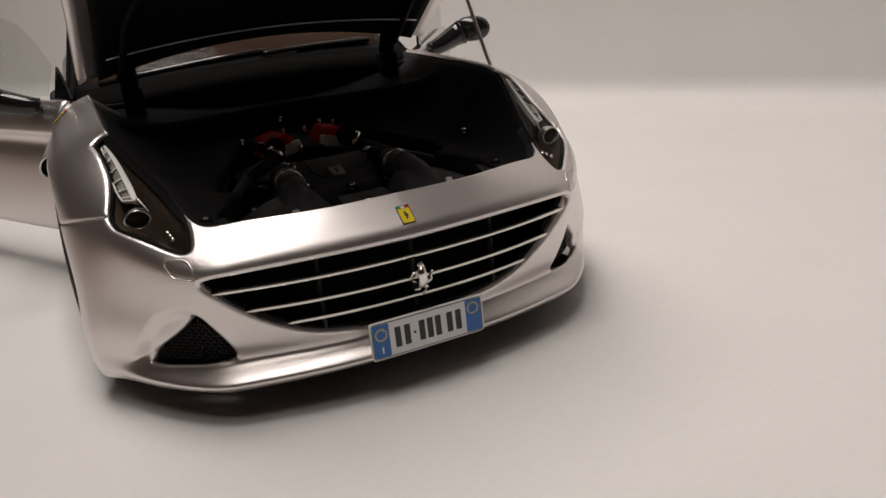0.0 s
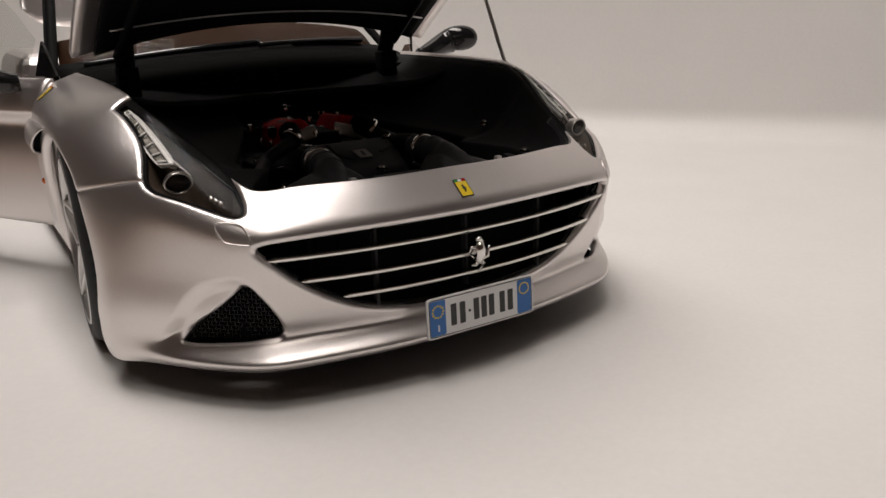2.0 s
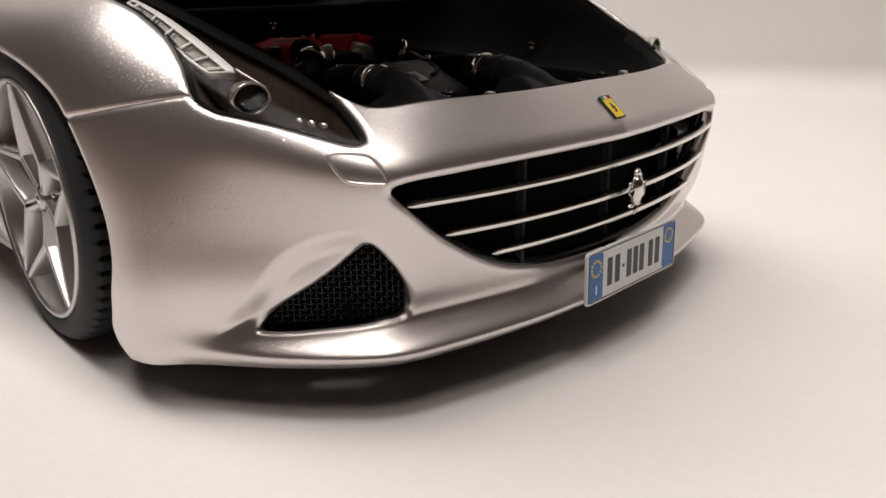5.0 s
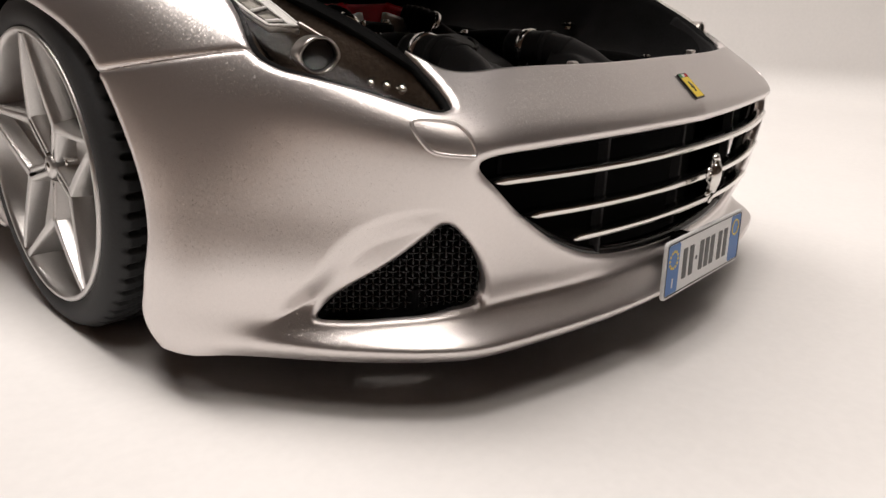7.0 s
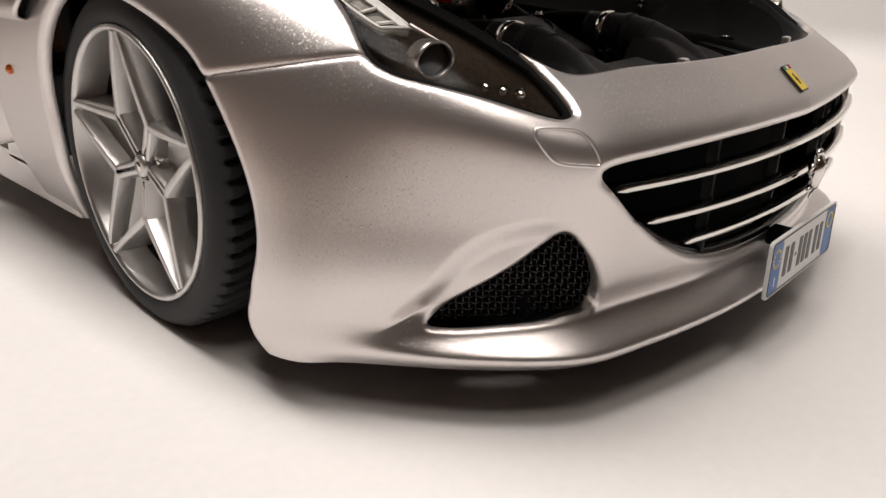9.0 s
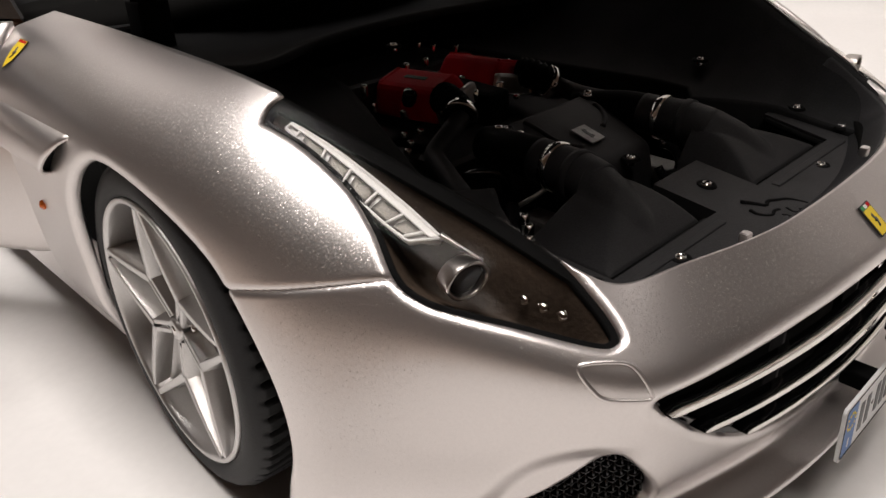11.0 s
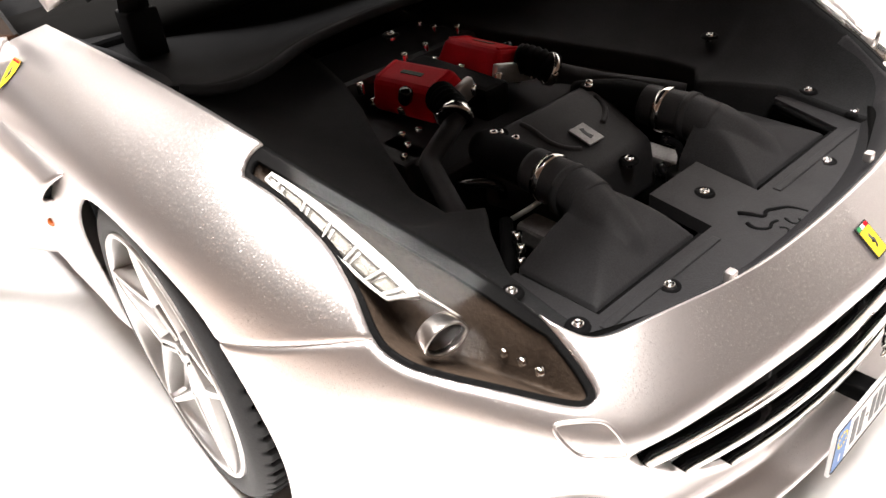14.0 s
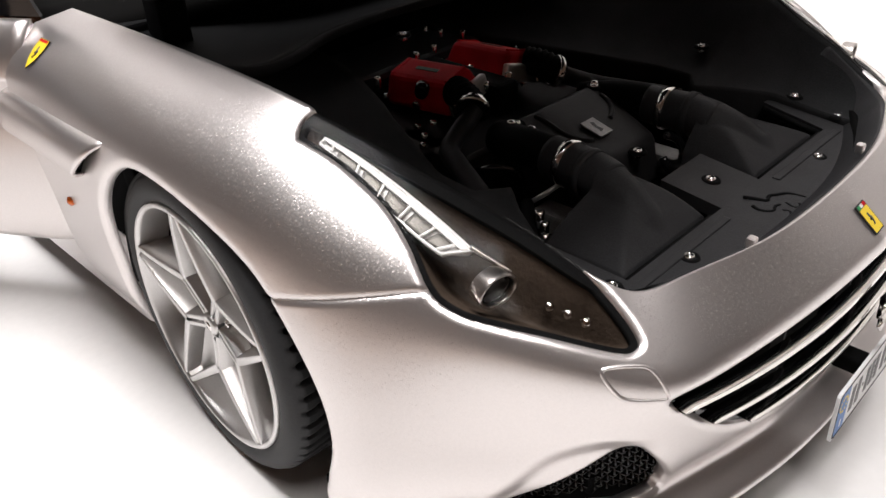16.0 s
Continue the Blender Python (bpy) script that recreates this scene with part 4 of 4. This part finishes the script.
def clamp(p, q, r, mat=CHROME):
    p, q = np.array(p, float), np.array(q, float)
    m = look(Vector(p) * MM, Vector(q) * MM)
    ob = part("hose_clamp", sheet(np.array([[(a * math.cos(w), a * math.sin(w), z) for a, z in ((r, -0.5), (r + 0.22, -0.48), (r + 0.22, 0.48), (r, 0.5))] for w in np.linspace(0, 2 * np.pi, 41)])), mat, car, "steel hose clamp", m)
    part("clamp_bolt", tube([(r + 0.25, -0.5, 0), (r + 0.25, 0.5, 0)], 0.28, 8), CHROME, ob)


for sign in (-1, 1):
    part("air_box", air_box(sign), SATIN, car, "black air filter box with round neck")
    part("box_frame", joined(tube([(sign * 23.2, 18.9, 27.0), (sign * 6.0, 18.9, 27.0)], 0.42, 6), tube([(sign * 23.2, 18.9, 27.0), (sign * 24.2, 27.2, 28.2)], 0.42, 6)), BLACK, car)
    clamp((sign * 10.9, 34.8, 30.5), (sign * 10.7, 38.4, 30.6), 2.68)
    clamp((sign * 11.3, 31.6, 30.3), (sign * 11.0, 35, 30.4), 2.8, SATIN)
    part("hose", tube(spline([(sign * 10.7, 36.4, 30.6), (sign * 10.6, 39.5, 30.6), (sign * 10.0, 43, 30.2), (sign * 8.6, 47, 29.4)], 24), 2.45, 16), BLACK, car)
    # hose and pipe from each cylinder bank
    part("hose", tube(spline([(sign * 7.6, 56, 33.4), (sign * 8.2, 54, 33.3), (sign * 9.0, 51.4, 32.4)], 22), 2.0 + 0.16 * np.sin(np.arange(22) * 1.9), 16), BLACK, car)
    clamp((sign * 8.9, 51.7, 32.5), (sign * 10.6, 50.6, 31.6), 2.05)
    part("intake_pipe", tube([(sign * 9.0, 51.4, 32.3), (sign * 12.0, 50.9, 30.8), (sign * 14.6, 50.4, 29.6), (sign * 15.6, 49.8, 29.2), (sign * 16.2, 48.6, 29.0), (sign * 20.2, 40.6, 28.3), (sign * 21.2, 38.4, 28.0)], 1.3, 14), SATIN, car)
    cover = block(-3.9, 3.9, -6.4, 6.4, -2.4, 2.2, 1.2, 4, (0.64, 0.9))
    ob = part("cam_cover", cover, RED, car, "crackle red engine cam cover", at(sign * 6.2, 62.0, 32.7, -4, sign * 14, sign * -4))
    for y in (-5.0, 5.0):
        part("cover_rib", block(-2.0, 2.0, y - 0.3, y + 0.3, 1.9, 2.3, 0.1), RED, ob)
    part("cover_script", block(-0.35, 0.35, -2.0, 2.0, 2.1, 2.3, 0.05), BUCKET, ob)
    part("cover_flange", block(-3.7, 3.7, -7.1, -6.0, -2.2, 0.5, 0.4), ALLOY, ob, "cast silver flange")
    for x, y in ((-3.2, -6.9), (3.2, -6.9), (-3.7, 0), (3.7, 0), (-3.5, 6.2), (3.5, 6.2)):
        part("cover_bolt", lathe([(0.02, 0.3), (0.5, 0.28), (0.6, 0.1), (0.6, -1)], 10), CHROME, ob, m=at(x, y, -0.9, 0, -90))


def plenum():
    bm = bmesh.new()
    lower = [(-7.4, 32.4, 22), (7.4, 32.4, 22), (10.6, 46.6, 22), (-10.6, 46.6, 22)]
    upper = [(-6.6, 33.4, 28.8), (6.6, 33.4, 28.8), (10.0, 46.0, 32.3), (-10.0, 46.0, 32.3)]
    v = [bm.verts.new(p) for p in lower + upper]
    for f in ((3, 2, 1, 0), (4, 5, 6, 7), (0, 1, 5, 4), (1, 2, 6, 5), (2, 3, 7, 6), (3, 0, 4, 7)):
        bm.faces.new([v[i] for i in f])
    bmesh.ops.bevel(bm, geom=bm.edges[:], offset=1.3, segments=4, affect="EDGES", profile=0.5)
    return bm_data(bm)


box = part("plenum_cover", plenum(), SATIN, car, "black engine cover with a small silver tag")
for pts in ([(-5.0, 44.6), (-4.7, 42.6), (-4.8, 40.4), (-4.0, 38.4), (-2.6, 37.2)], [(7.4, 43.0), (6.9, 41.4), (5.5, 39.9), (3.6, 38.9)]):
    part("cover_ridge", tube([(x, y, 28.72 + 0.278 * (y - 33.4)) for x, y in spline(pts, 18)], 0.4, 8), SATIN, box)
for x, y in ((-9.0, 45.2), (-7.6, 43.0), (9.0, 45.2)):
    part("cover_screw", lathe([(0.02, 0.35), (0.4, 0.33), (0.55, 0.1), (0.55, -0.6)], 12), CHROME, box, m=at(x, y, 28.9 + 0.278 * (y - 33.4), 0, -90))
part("cover_tag", block(-1.35, 1.35, -1.7, 1.7, -0.1, 0.15, 0.08), TAG, box, "small silver tag", at(-0.3, 38.3, 30.5, 15.5))
part("tag_mark", plate_shape([(-0.35, -1.0), (0.4, -0.8), (0.15, 0.1), (0.45, 0.9), (-0.1, 1.1), (-0.3, 0.3)], 0.03), INK, box, m=at(-0.3, 38.3, 30.5, 15.5) @ at(0, 0, 0.16))

part("engine_block", block(-16, 16, 47, 84, 14, 28.6, 1.2), SATIN, car)
part("engine_top", block(-2.2, 2.2, 53, 70, 28, 33.0, 0.8), BLACK, car)
part("engine_rear", block(-15, 15, 69.5, 82, 27, 33.2, 1.0), SATIN, car)
part("bay_floor", block(-34, 34, 14, 92, 9.5, 12, 0.4), BLACK, car)
part("radiator", block(-23, 23, 13.5, 17.2, 11, 25.2, 0.3), BLACK, car)
part("firewall", block(-40, 40, 88, 92, 12, 43.2, 0.5), BLACK, car)
for s in (-1, 1):
    # sheet-like wall whose near-black colour carries the bay's shade
    part("bay_wall", block(s * 36 - 0.8, s * 36 + 0.8, 34, 92, 9, 34, 0.3), DARK, car)
# moulded brace behind the engine and the panel that runs back from it
edge = [(-36, 67, 41.8), (-30, 66.5, 40.2), (-22, 69.8, 39.4), (-14, 74, 39.0), (0, 75.6, 39.0), (14, 74, 39.0), (22, 69.8, 39.4), (30, 66.5, 40.2), (36, 67, 41.8)]
brace = spline(edge, 60)
part("bay_brace", tube(brace, 0.7, 8), LINER, car)
part("bay_rear_panel", sheet(np.array([[(x, y + 0.4 + (90 - y) * w, z - 0.2 - 2.0 * math.sin(w * math.pi) + (42.4 - z) * w) for w in np.linspace(0, 1, 8)] for x, y, z in brace])[:, ::-1], 0.5), BLACK, car)
for x, y, z in ((8.6, 78.0, 34), (7.9, 73.9, 34.4), (10.2, 71.2, 34.2), (-2.4, 68.8, 34.4), (-12.2, 66.5, 34.0), (3.0, 70.5, 33.8)):
    part("bay_bolt", lathe([(0.02, 0.4), (0.4, 0.38), (0.5, 0.1), (0.5, -1.2)], 10), CHROME, car, m=at(x, y, z, 0, -90))
random.seed(4)
for k in range(16):
    x, y = random.uniform(-15, 15), random.uniform(66, 82)
    if abs(abs(x) - 6.9) < 5 and y < 68:
        continue
    if k % 3 == 0:
        part("bay_bolt", lathe([(0.02, 0.4), (0.45, 0.38), (0.55, 0.1), (0.55, -1)], 8), CHROME, car, m=at(x, y, 29.2, 0, -90))
    elif k % 3 == 1:
        part("bay_hose", tube(spline([(x, y, 29), (x + random.uniform(-4, 4), y + 4, 31.4), (x + random.uniform(-6, 6), y + 8, 29)], 14), 0.7, 8), GLOSS, car)
    else:
        part("bay_box", block(x - 1.8, x + 1.8, y - 1.4, y + 1.4, 28.5, 31, 0.3), BLACK, car)
for x, y, z in ((-20.8, 30.5, 26.4), (-19.6, 31.5, 27.0), (-18.6, 33.0, 27.4)):
    part("pipe_union", tube([(x, y, z - 0.7), (x + 0.4, y + 0.3, z + 0.5)], 0.55, 10), CHROME, car)
part("drain_pipe", tube([(-22, 31, 24.5), (-16.5, 36.5, 27.0)], 0.8, 10), BLACK, car)
for k in range(4):
    part("fluid_cap", lathe([(0.02, 0.5), (1.3, 0.45), (1.5, 0.2), (1.5, -1)], 18), GLOSS if k % 2 else DISC, car, m=at((6.5, 10.5, 3, 12)[k], (29.5, 28, 27.8, 31)[k], (25.2, 24.6, 24.8, 25)[k], 0, -90))


# fittings between the engine and the inner wing
for sign in (-1, 1):
    part("bay_bracket", block(sign * 14.5 - 2.6, sign * 14.5 + 2.6, 52.5, 60.5, 24, 28.6, 0.6), SATIN, car, "black cast bracket")
    for x, y in ((12.0, 59.1), (9.7, 58.4), (13.6, 56.2), (15.8, 54.2)):
        part("bay_bolt", lathe([(0.02, 0.4), (0.4, 0.38), (0.55, 0.1), (0.55, -1.0)], 10), CHROME, car, m=at(sign * x, y, 28.9, 0, -90))
    part("throttle_rod", tube([(sign * 15.6, 37.4, 26.0), (sign * 13.6, 35.8, 27.4), (sign * 11.8, 34.4, 28.9)], 0.32, 8), ALLOY, car, "thin metal linkage rod")
    part("hose_loop", tube(spline([(sign * 14.8, 47.6, 26.0), (sign * 15.2, 44.0, 28.4), (sign * 13.4, 41.0, 28.6), (sign * 11.6, 41.6, 26.0)], 24), 0.6, 10), GLOSS, car, "thin black hose loop")
    part("hose_loop", tube(spline([(sign * 7.0, 32.4, 28.6), (sign * 8.6, 31.4, 27.6), (sign * 8.4, 30.4, 25.6), (sign * 6.4, 30.6, 24.4), (sign * 5.8, 31.8, 26.0)], 28), 0.55, 10), GLOSS, car, "thin black hose loop")
    part("cast_mount", block(sign * 11.4 - 1.7, sign * 11.4 + 1.7, 31.6, 38.4, 21.5, 24.2, 0.5), TAG, car, "grey cast engine mount")
    part("wing_brace", tube(spline([(sign * 17.5, 62, 29.0), (sign * 18.4, 57, 28.6), (sign * 21.5, 49, 27.6)], 16), 0.8, 10), SATIN, car)
    part("cover_knob", lathe([(0.02, 1.0), (0.8, 0.95), (1.0, 0.6), (1.0, -0.6), (0.7, -1.2)], 18), GLOSS, car, "black knob on the cam cover", at(sign * 9.6, 60.4, 33.2, 0, -90) @ pose(0, 0, 0, 0, 0, sign * 18))


# ---- bonnet, raised on its hinges ----
def bonnet_grid(shrink, drop, crown=3.2, first=0.0, cut=0.0):
    """The bonnet as it lies shut: its rear edge bows forward in the middle with the windscreen."""
    k = HOOD[(HOOD[:, 1] < 93.5)][int(first * 160)::2]
    rows = []
    y0 = k[0, 1]
    for s, y, z in k:
        s = max(s - shrink, 0.0)
        row = []
        for v in np.linspace(-1, 1, 41):
            pull = (14.0 * (1 - 0.4 * v * v) + cut) * max(0.0, (y - 40) / 53.5) ** 1.5
            row.append((s * v, y - pull, z + crown * (1 - v * v) * min(1, s / 30) - drop))
        rows.append(row)
    return np.array(rows)


raise_it = at(0, 93.1, 45.5) @ pose(0, 0, 0, -33.5) @ at(0, -93.1, -45.5)
bonnet = part("bonnet", sheet(bonnet_grid(-1.6, 0.0, 3.2, 0.02)[:, ::-1], 1.6), SILVER, car, "raised silver bonnet with a black underside", raise_it)
part("bonnet_liner", sheet(bonnet_grid(2.6, 1.75, 2.6, 0.09, 1.0)[:, ::-1], 0.8), BLACK, bonnet)
for s in (-1, 1):
    part("liner_rib", tube([(s * 33, 84, 43.4), (s * 31, 60, 42.2), (s * 26, 35, 38.0), (s * 14, 20, 33.5)], 0.9, 8), BLACK, bonnet)
part("liner_trim", tube([(x, 71.0 + 0.0012 * x * x, 41.9 + 2.4 * (1 - (x / 38) ** 2)) for x in np.linspace(-35.5, 35.5, 25)], 0.2, 6), ALLOY, bonnet, "thin pale trim strip")
for s in (-1, 1):
    part("bonnet_hinge", joined(block(s * 31.2 - 2.1, s * 31.2 + 2.1, 83.5, 87.5, 36, 46.5, 0.4)[:2], tube([(s * 31.2, 86.5, 45), (s * 31.4, 83.5, 51.5)], 2.0, 8)), BLACK, car, "black bonnet hinge arm")
part("prop_rod", tube([(42.0, 47.0, 39.4), (40.6, 49.5, 47), (38.8, 52, 57), (36.6, 55, 69.5)], 0.42, 8), ALLOY, car, "thin metal bonnet prop rod")

# ---- cowl, windscreen and cabin ----
# near-black cowl colour with the shade under the raised bonnet painted in
COWL = material("cowl_shaded", (0.0045, 0.0044, 0.0042), 0.6, 0.0, 0.1, 5000, 0.2, Specular_IOR_Level=0.01)

def base(v):
    return 97.5 + 8.0 * v * v, 48.4 - 2.6 * v * v


def cowl_grid(rows, wide=42.5):
    return np.array([[(wide * v, base(v)[0] + a, base(v)[1] + b) for a, b in rows] for v in np.linspace(-1, 1, 35)])[:, ::-1]


part("cowl", sheet(cowl_grid(((-13.5, -5.5), (-12, -3.2), (-8, -2.0), (-4, -1.2))), 1.0), COWL, car, "cowl panel below the windscreen, coloured near-black for the bonnet's shade")
part("wiper_tray", sheet(cowl_grid(((-4.3, -1.9), (-2, -1.3), (0.8, -0.2)), 42), 1.2), BLACK, car)
for x0, x1, up in ((-37, 3, 0.0), (2, 33, 0.6)):
    v0, v1 = x0 / 42.5, x1 / 42.5
    path = [(42.5 * v, base(v)[0] - 2.0 + 1.6 * t, base(v)[1] + 0.2 + 1.3 * t + up) for t, v in ((0, v0), (0.3, v0 * 0.7 + v1 * 0.3), (0.7, v0 * 0.3 + v1 * 0.7), (1, v1))]
    ob = part("wiper", tube(spline(path, 24), 0.65, 6), GLOSS, car, "black windscreen wiper")
    part("wiper_blade", tube(spline([(x, y + 0.8, z - 0.7) for x, y, z in path[1:]], 20), 0.45, 6), BLACK, ob)


def screen_point(v, h):
    y, z = base(v)
    return ((42.5 - 7 * h) * v, y + 0.5 + 36 * h - 3 * h * v * v, z - 0.2 + 24 * h + 1.4 * h * v * v)


screen = part("windscreen", sheet(np.array([[screen_point(v, h) for h in np.linspace(0, 1, 14)] for v in np.linspace(-1, 1, 31)])[:, ::-1]), GLASS, car, "clear curved windscreen")
screen.visible_shadow = False
for s in (-1, 1):
    pts = np.array([screen_point(s * 1.01, h) for h in np.linspace(-0.08, 1, 16)])
    part("windscreen_pillar", tube(pts, 1.15, 10), BLACK, car)
    part("pillar_trim", tube(pts + (s * 1.2, 0.8, 0.2), 0.4, 8), BLACK, car)
part("screen_header", tube([screen_point(v, 1.0) for v in np.linspace(-1, 1, 21)], 1.6, 10), SILVER, car)
part("dashboard", sheet(np.array([[(x, 103 + 0.004 * x * x + 16 * t, 46.4 + 6.2 * math.sin(1.9 * t) - 0.002 * x * x) for t in np.linspace(0, 1, 9)] for x in np.linspace(-40, 40, 25)])[:, ::-1], 2.0), LEATHER, car, "brown leather dashboard")
for x in (-16, -9, 18):
    part("dash_gauge", sheet(np.array([[(x + r * math.cos(w), 116 + z, 53.2 + r * math.sin(w)) for r, z in ((2.4, 2), (2.7, -1.0), (2.2, -1.1), (1.9, 0.6))] for w in np.linspace(0, 2 * np.pi, 25)])), ALLOY, car)
for s in (-1, 1):
    ob = part("seat", block(s * 20 - 11, s * 20 + 11, 156, 163, 14, 50, 2.5, 3, (0.85, 0.8)), LEATHER, car, "brown leather seat")
    part("headrest", block(s * 20 - 6, s * 20 + 6, 158, 162.5, 49, 60, 1.6, 3), LEATHER, ob)
part("rear_bulkhead", block(-34, 34, 164, 180, 10, 50, 2.5, 3, (0.96, 0.7)), LEATHER, car, "brown leather panel behind the seats")
# floor coloured as if in deep shade
part("cabin_floor", block(-46, 46, 96, 182, 6, 10, 0.6), DARK, car)
part("rear_body", block(-50, 50, 180, 250, 7, 47, 6, 4, (0.86, 0.9)), SILVER, car, "silver tail of the car")
lid = np.array([[(x, 240 + 0.12 * (z - 54) - 0.002 * x * x, z) for z in (54 + 7 * (abs(x) / 34) ** 8, 58 + 3 * (abs(x) / 34) ** 8, 70, 85, 98)] for x in np.linspace(-34, 34, 35)])
part("boot_lid", sheet(lid, 2.0), SILVER, car, "raised silver boot lid")
# blocks under the car, with the shade down there painted into their colour
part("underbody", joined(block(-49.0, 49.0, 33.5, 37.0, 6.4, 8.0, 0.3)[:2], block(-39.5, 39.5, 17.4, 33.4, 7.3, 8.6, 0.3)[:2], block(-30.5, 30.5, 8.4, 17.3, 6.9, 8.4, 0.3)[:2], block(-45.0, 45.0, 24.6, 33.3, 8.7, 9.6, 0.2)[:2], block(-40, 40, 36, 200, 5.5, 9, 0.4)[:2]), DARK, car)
for s in (-1, 1):
    part("side_sill", block(s * 43.6 - 3.0, s * 43.6 + 3.0, 79.0, 185, 5.0, 10.8, 0.9, 3, (1.0, 1)), SILVER, car)
    part("door_jamb", block(s * 45.0 - 1.6, s * 45.0 + 1.6, 92, 101, 9, 36, 0.5), SILVER, car)
    w = np.linspace(-0.05, math.pi + 0.05, 36)
    grid = np.array([[(s * x, 53 - 21.4 * math.cos(a), 16.5 + 20.6 * math.sin(a)) for x in (48.6, 46, 42.5)] for a in w])
    part("wheel_arch_liner", sheet(grid if s < 0 else grid[:, ::-1], 0.5), FLOCK, car)
    # black sheet that closes the arch; its colour is the shade behind the wheel
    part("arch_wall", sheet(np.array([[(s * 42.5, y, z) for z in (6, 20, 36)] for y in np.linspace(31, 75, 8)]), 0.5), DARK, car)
    # side vent scoop behind the wheel
    grid = []
    for t in np.linspace(0, 1, 26):
        y, fat = 70.6 + 27 * t, 1 - 0.4 * t
        row = []
        for a in np.linspace(-math.pi / 2, math.pi / 2, 15):
            z = 34.9 - 1.2 * t + 2.9 * math.sin(a)
            row.append((s * (50.3 - 0.2 * (z - 35) - 0.5 * t + 2.6 * fat * max(0.0, math.cos(a)) ** 0.7), y - 3.3 * math.sin(a) * (1 - t), z))
        grid.append(row)
    g = np.array(grid)
    ob = part("side_vent", sheet(g if s > 0 else g[:, ::-1], 0.35), SILVER, car, "silver side vent scoop on the fender")
    mouth = g[1]
    # strip painted near-black for the shade inside the scoop
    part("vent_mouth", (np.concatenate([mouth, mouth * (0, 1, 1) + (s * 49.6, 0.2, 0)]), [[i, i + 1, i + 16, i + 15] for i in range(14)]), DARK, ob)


# ---- doors, both open ----
def open_door(s):
    hinge = at(s * 50.4, 101.5, 0, 0, 0, -s * 31)
    rows = []
    for y in np.linspace(-7.5, 66, 40):
        low = 11.8 + 0.9 * math.exp(-((y + 7.5) / 3.0) ** 2)
        row = []
        for z, x in ((low, -0.6), (low + 1.2, 0.1), (18, 0.8), (25, 0.9), (30, 0.5), (33.2, -0.2), (35.4, -0.3), (37.2, 1.2), (38.2, 1.5), (40, 1.2), (42.5, 0.2), (44.3, -1.4), (44.6, -2.6)):
            row.append((s * x, y, z))
        rows.append(spline(row, 40))
    g = np.array(rows)
    ob = part("door", sheet(g if s > 0 else g[:, ::-1], 1.2), SILVER, car, "open silver door with a frameless window", hinge)
    part("inner_panel", block(*sorted((s * -5.5, s * -1.6)), -6, 65, 13, 44, 0.8), LEATHER, ob)
    edge = [(0.5, 45.5), (-4.0, 52.6), (1.0, 58.4), (5.5, 62), (20, 66), (45, 66), (62, 58), (64, 45)]
    v = np.array([(s * -2.2, y, z) for y, z in edge] + [(s * -2.7, y, z) for y, z in edge])
    n = len(edge)
    glass = part("door_glass", (v, [list(range(n)), list(range(2 * n - 1, n - 1, -1))] + [[i, (i + 1) % n, n + (i + 1) % n, n + i] for i in range(n)], False), GLASS, ob)
    glass.visible_shadow = False
    part("quarter_trim", plate_shape([(-9.2, 45.0), (-2.4, 45.0), (-6.0, 52.3), (-7.0, 50.6)], 0.6), GLOSS, ob, m=pose(s * -2.2 * MM, 0, 0, 90, 0, 90))
    stalk = tube(spline([(s * 0.0, 0.0, 43.8), (s * 2.5, 2.2, 44.2), (s * 6.5, 6.5, 46.0), (s * 9, 8, 47)], 20), np.linspace(1.8, 3.6, 20), 12)
    shell = []
    for t in np.linspace(-1, 1, 17):
        k = math.sqrt(max(0.0, 1 - t * t * 0.98)) ** 0.8
        shell.append([(s * (12.0 + 5.2 * t), 9.2 + 2.9 * k * math.cos(w) * (1 if math.cos(w) < 0 else 0.35), 47.6 + 3.6 * k * math.sin(w)) for w in np.linspace(0, 2 * np.pi, 25)])
    part("mirror", joined(stalk, sheet(np.array(shell) if s < 0 else np.array(shell)[:, ::-1])), GLOSS, ob, "gloss black door mirror")


open_door(-1)
open_door(1)

# ---- dust and crumbs on the paper ----
random.seed(11)
v, f = [], []
for k in range(150):
    a, r = random.uniform(0, 2 * math.pi), random.uniform(0.05, 0.22)
    x, y = random.uniform(-110, 160), random.uniform(-90, 120)
    if abs(x) < 55 and y > 2 + 0.012 * x * x:
        continue
    n = len(v)
    l = r * random.choice((1, 1, 1, 3.5))
    pts = [(math.cos(a) * l, math.sin(a) * l), (-math.sin(a) * r, math.cos(a) * r), (-math.cos(a) * l, -math.sin(a) * l), (math.sin(a) * r, -math.cos(a) * r)]
    v += [(x + p, y + q, 0.02) for p, q in pts] + [(x, y, 0.02 + r)]
    f += [[n, n + 1, n + 4], [n + 1, n + 2, n + 4], [n + 2, n + 3, n + 4], [n + 3, n, n + 4]]
tagged(part("dust", (v, f), LEATHER), "scattered dark dust specks on the white paper", "dust", kind="stuff")
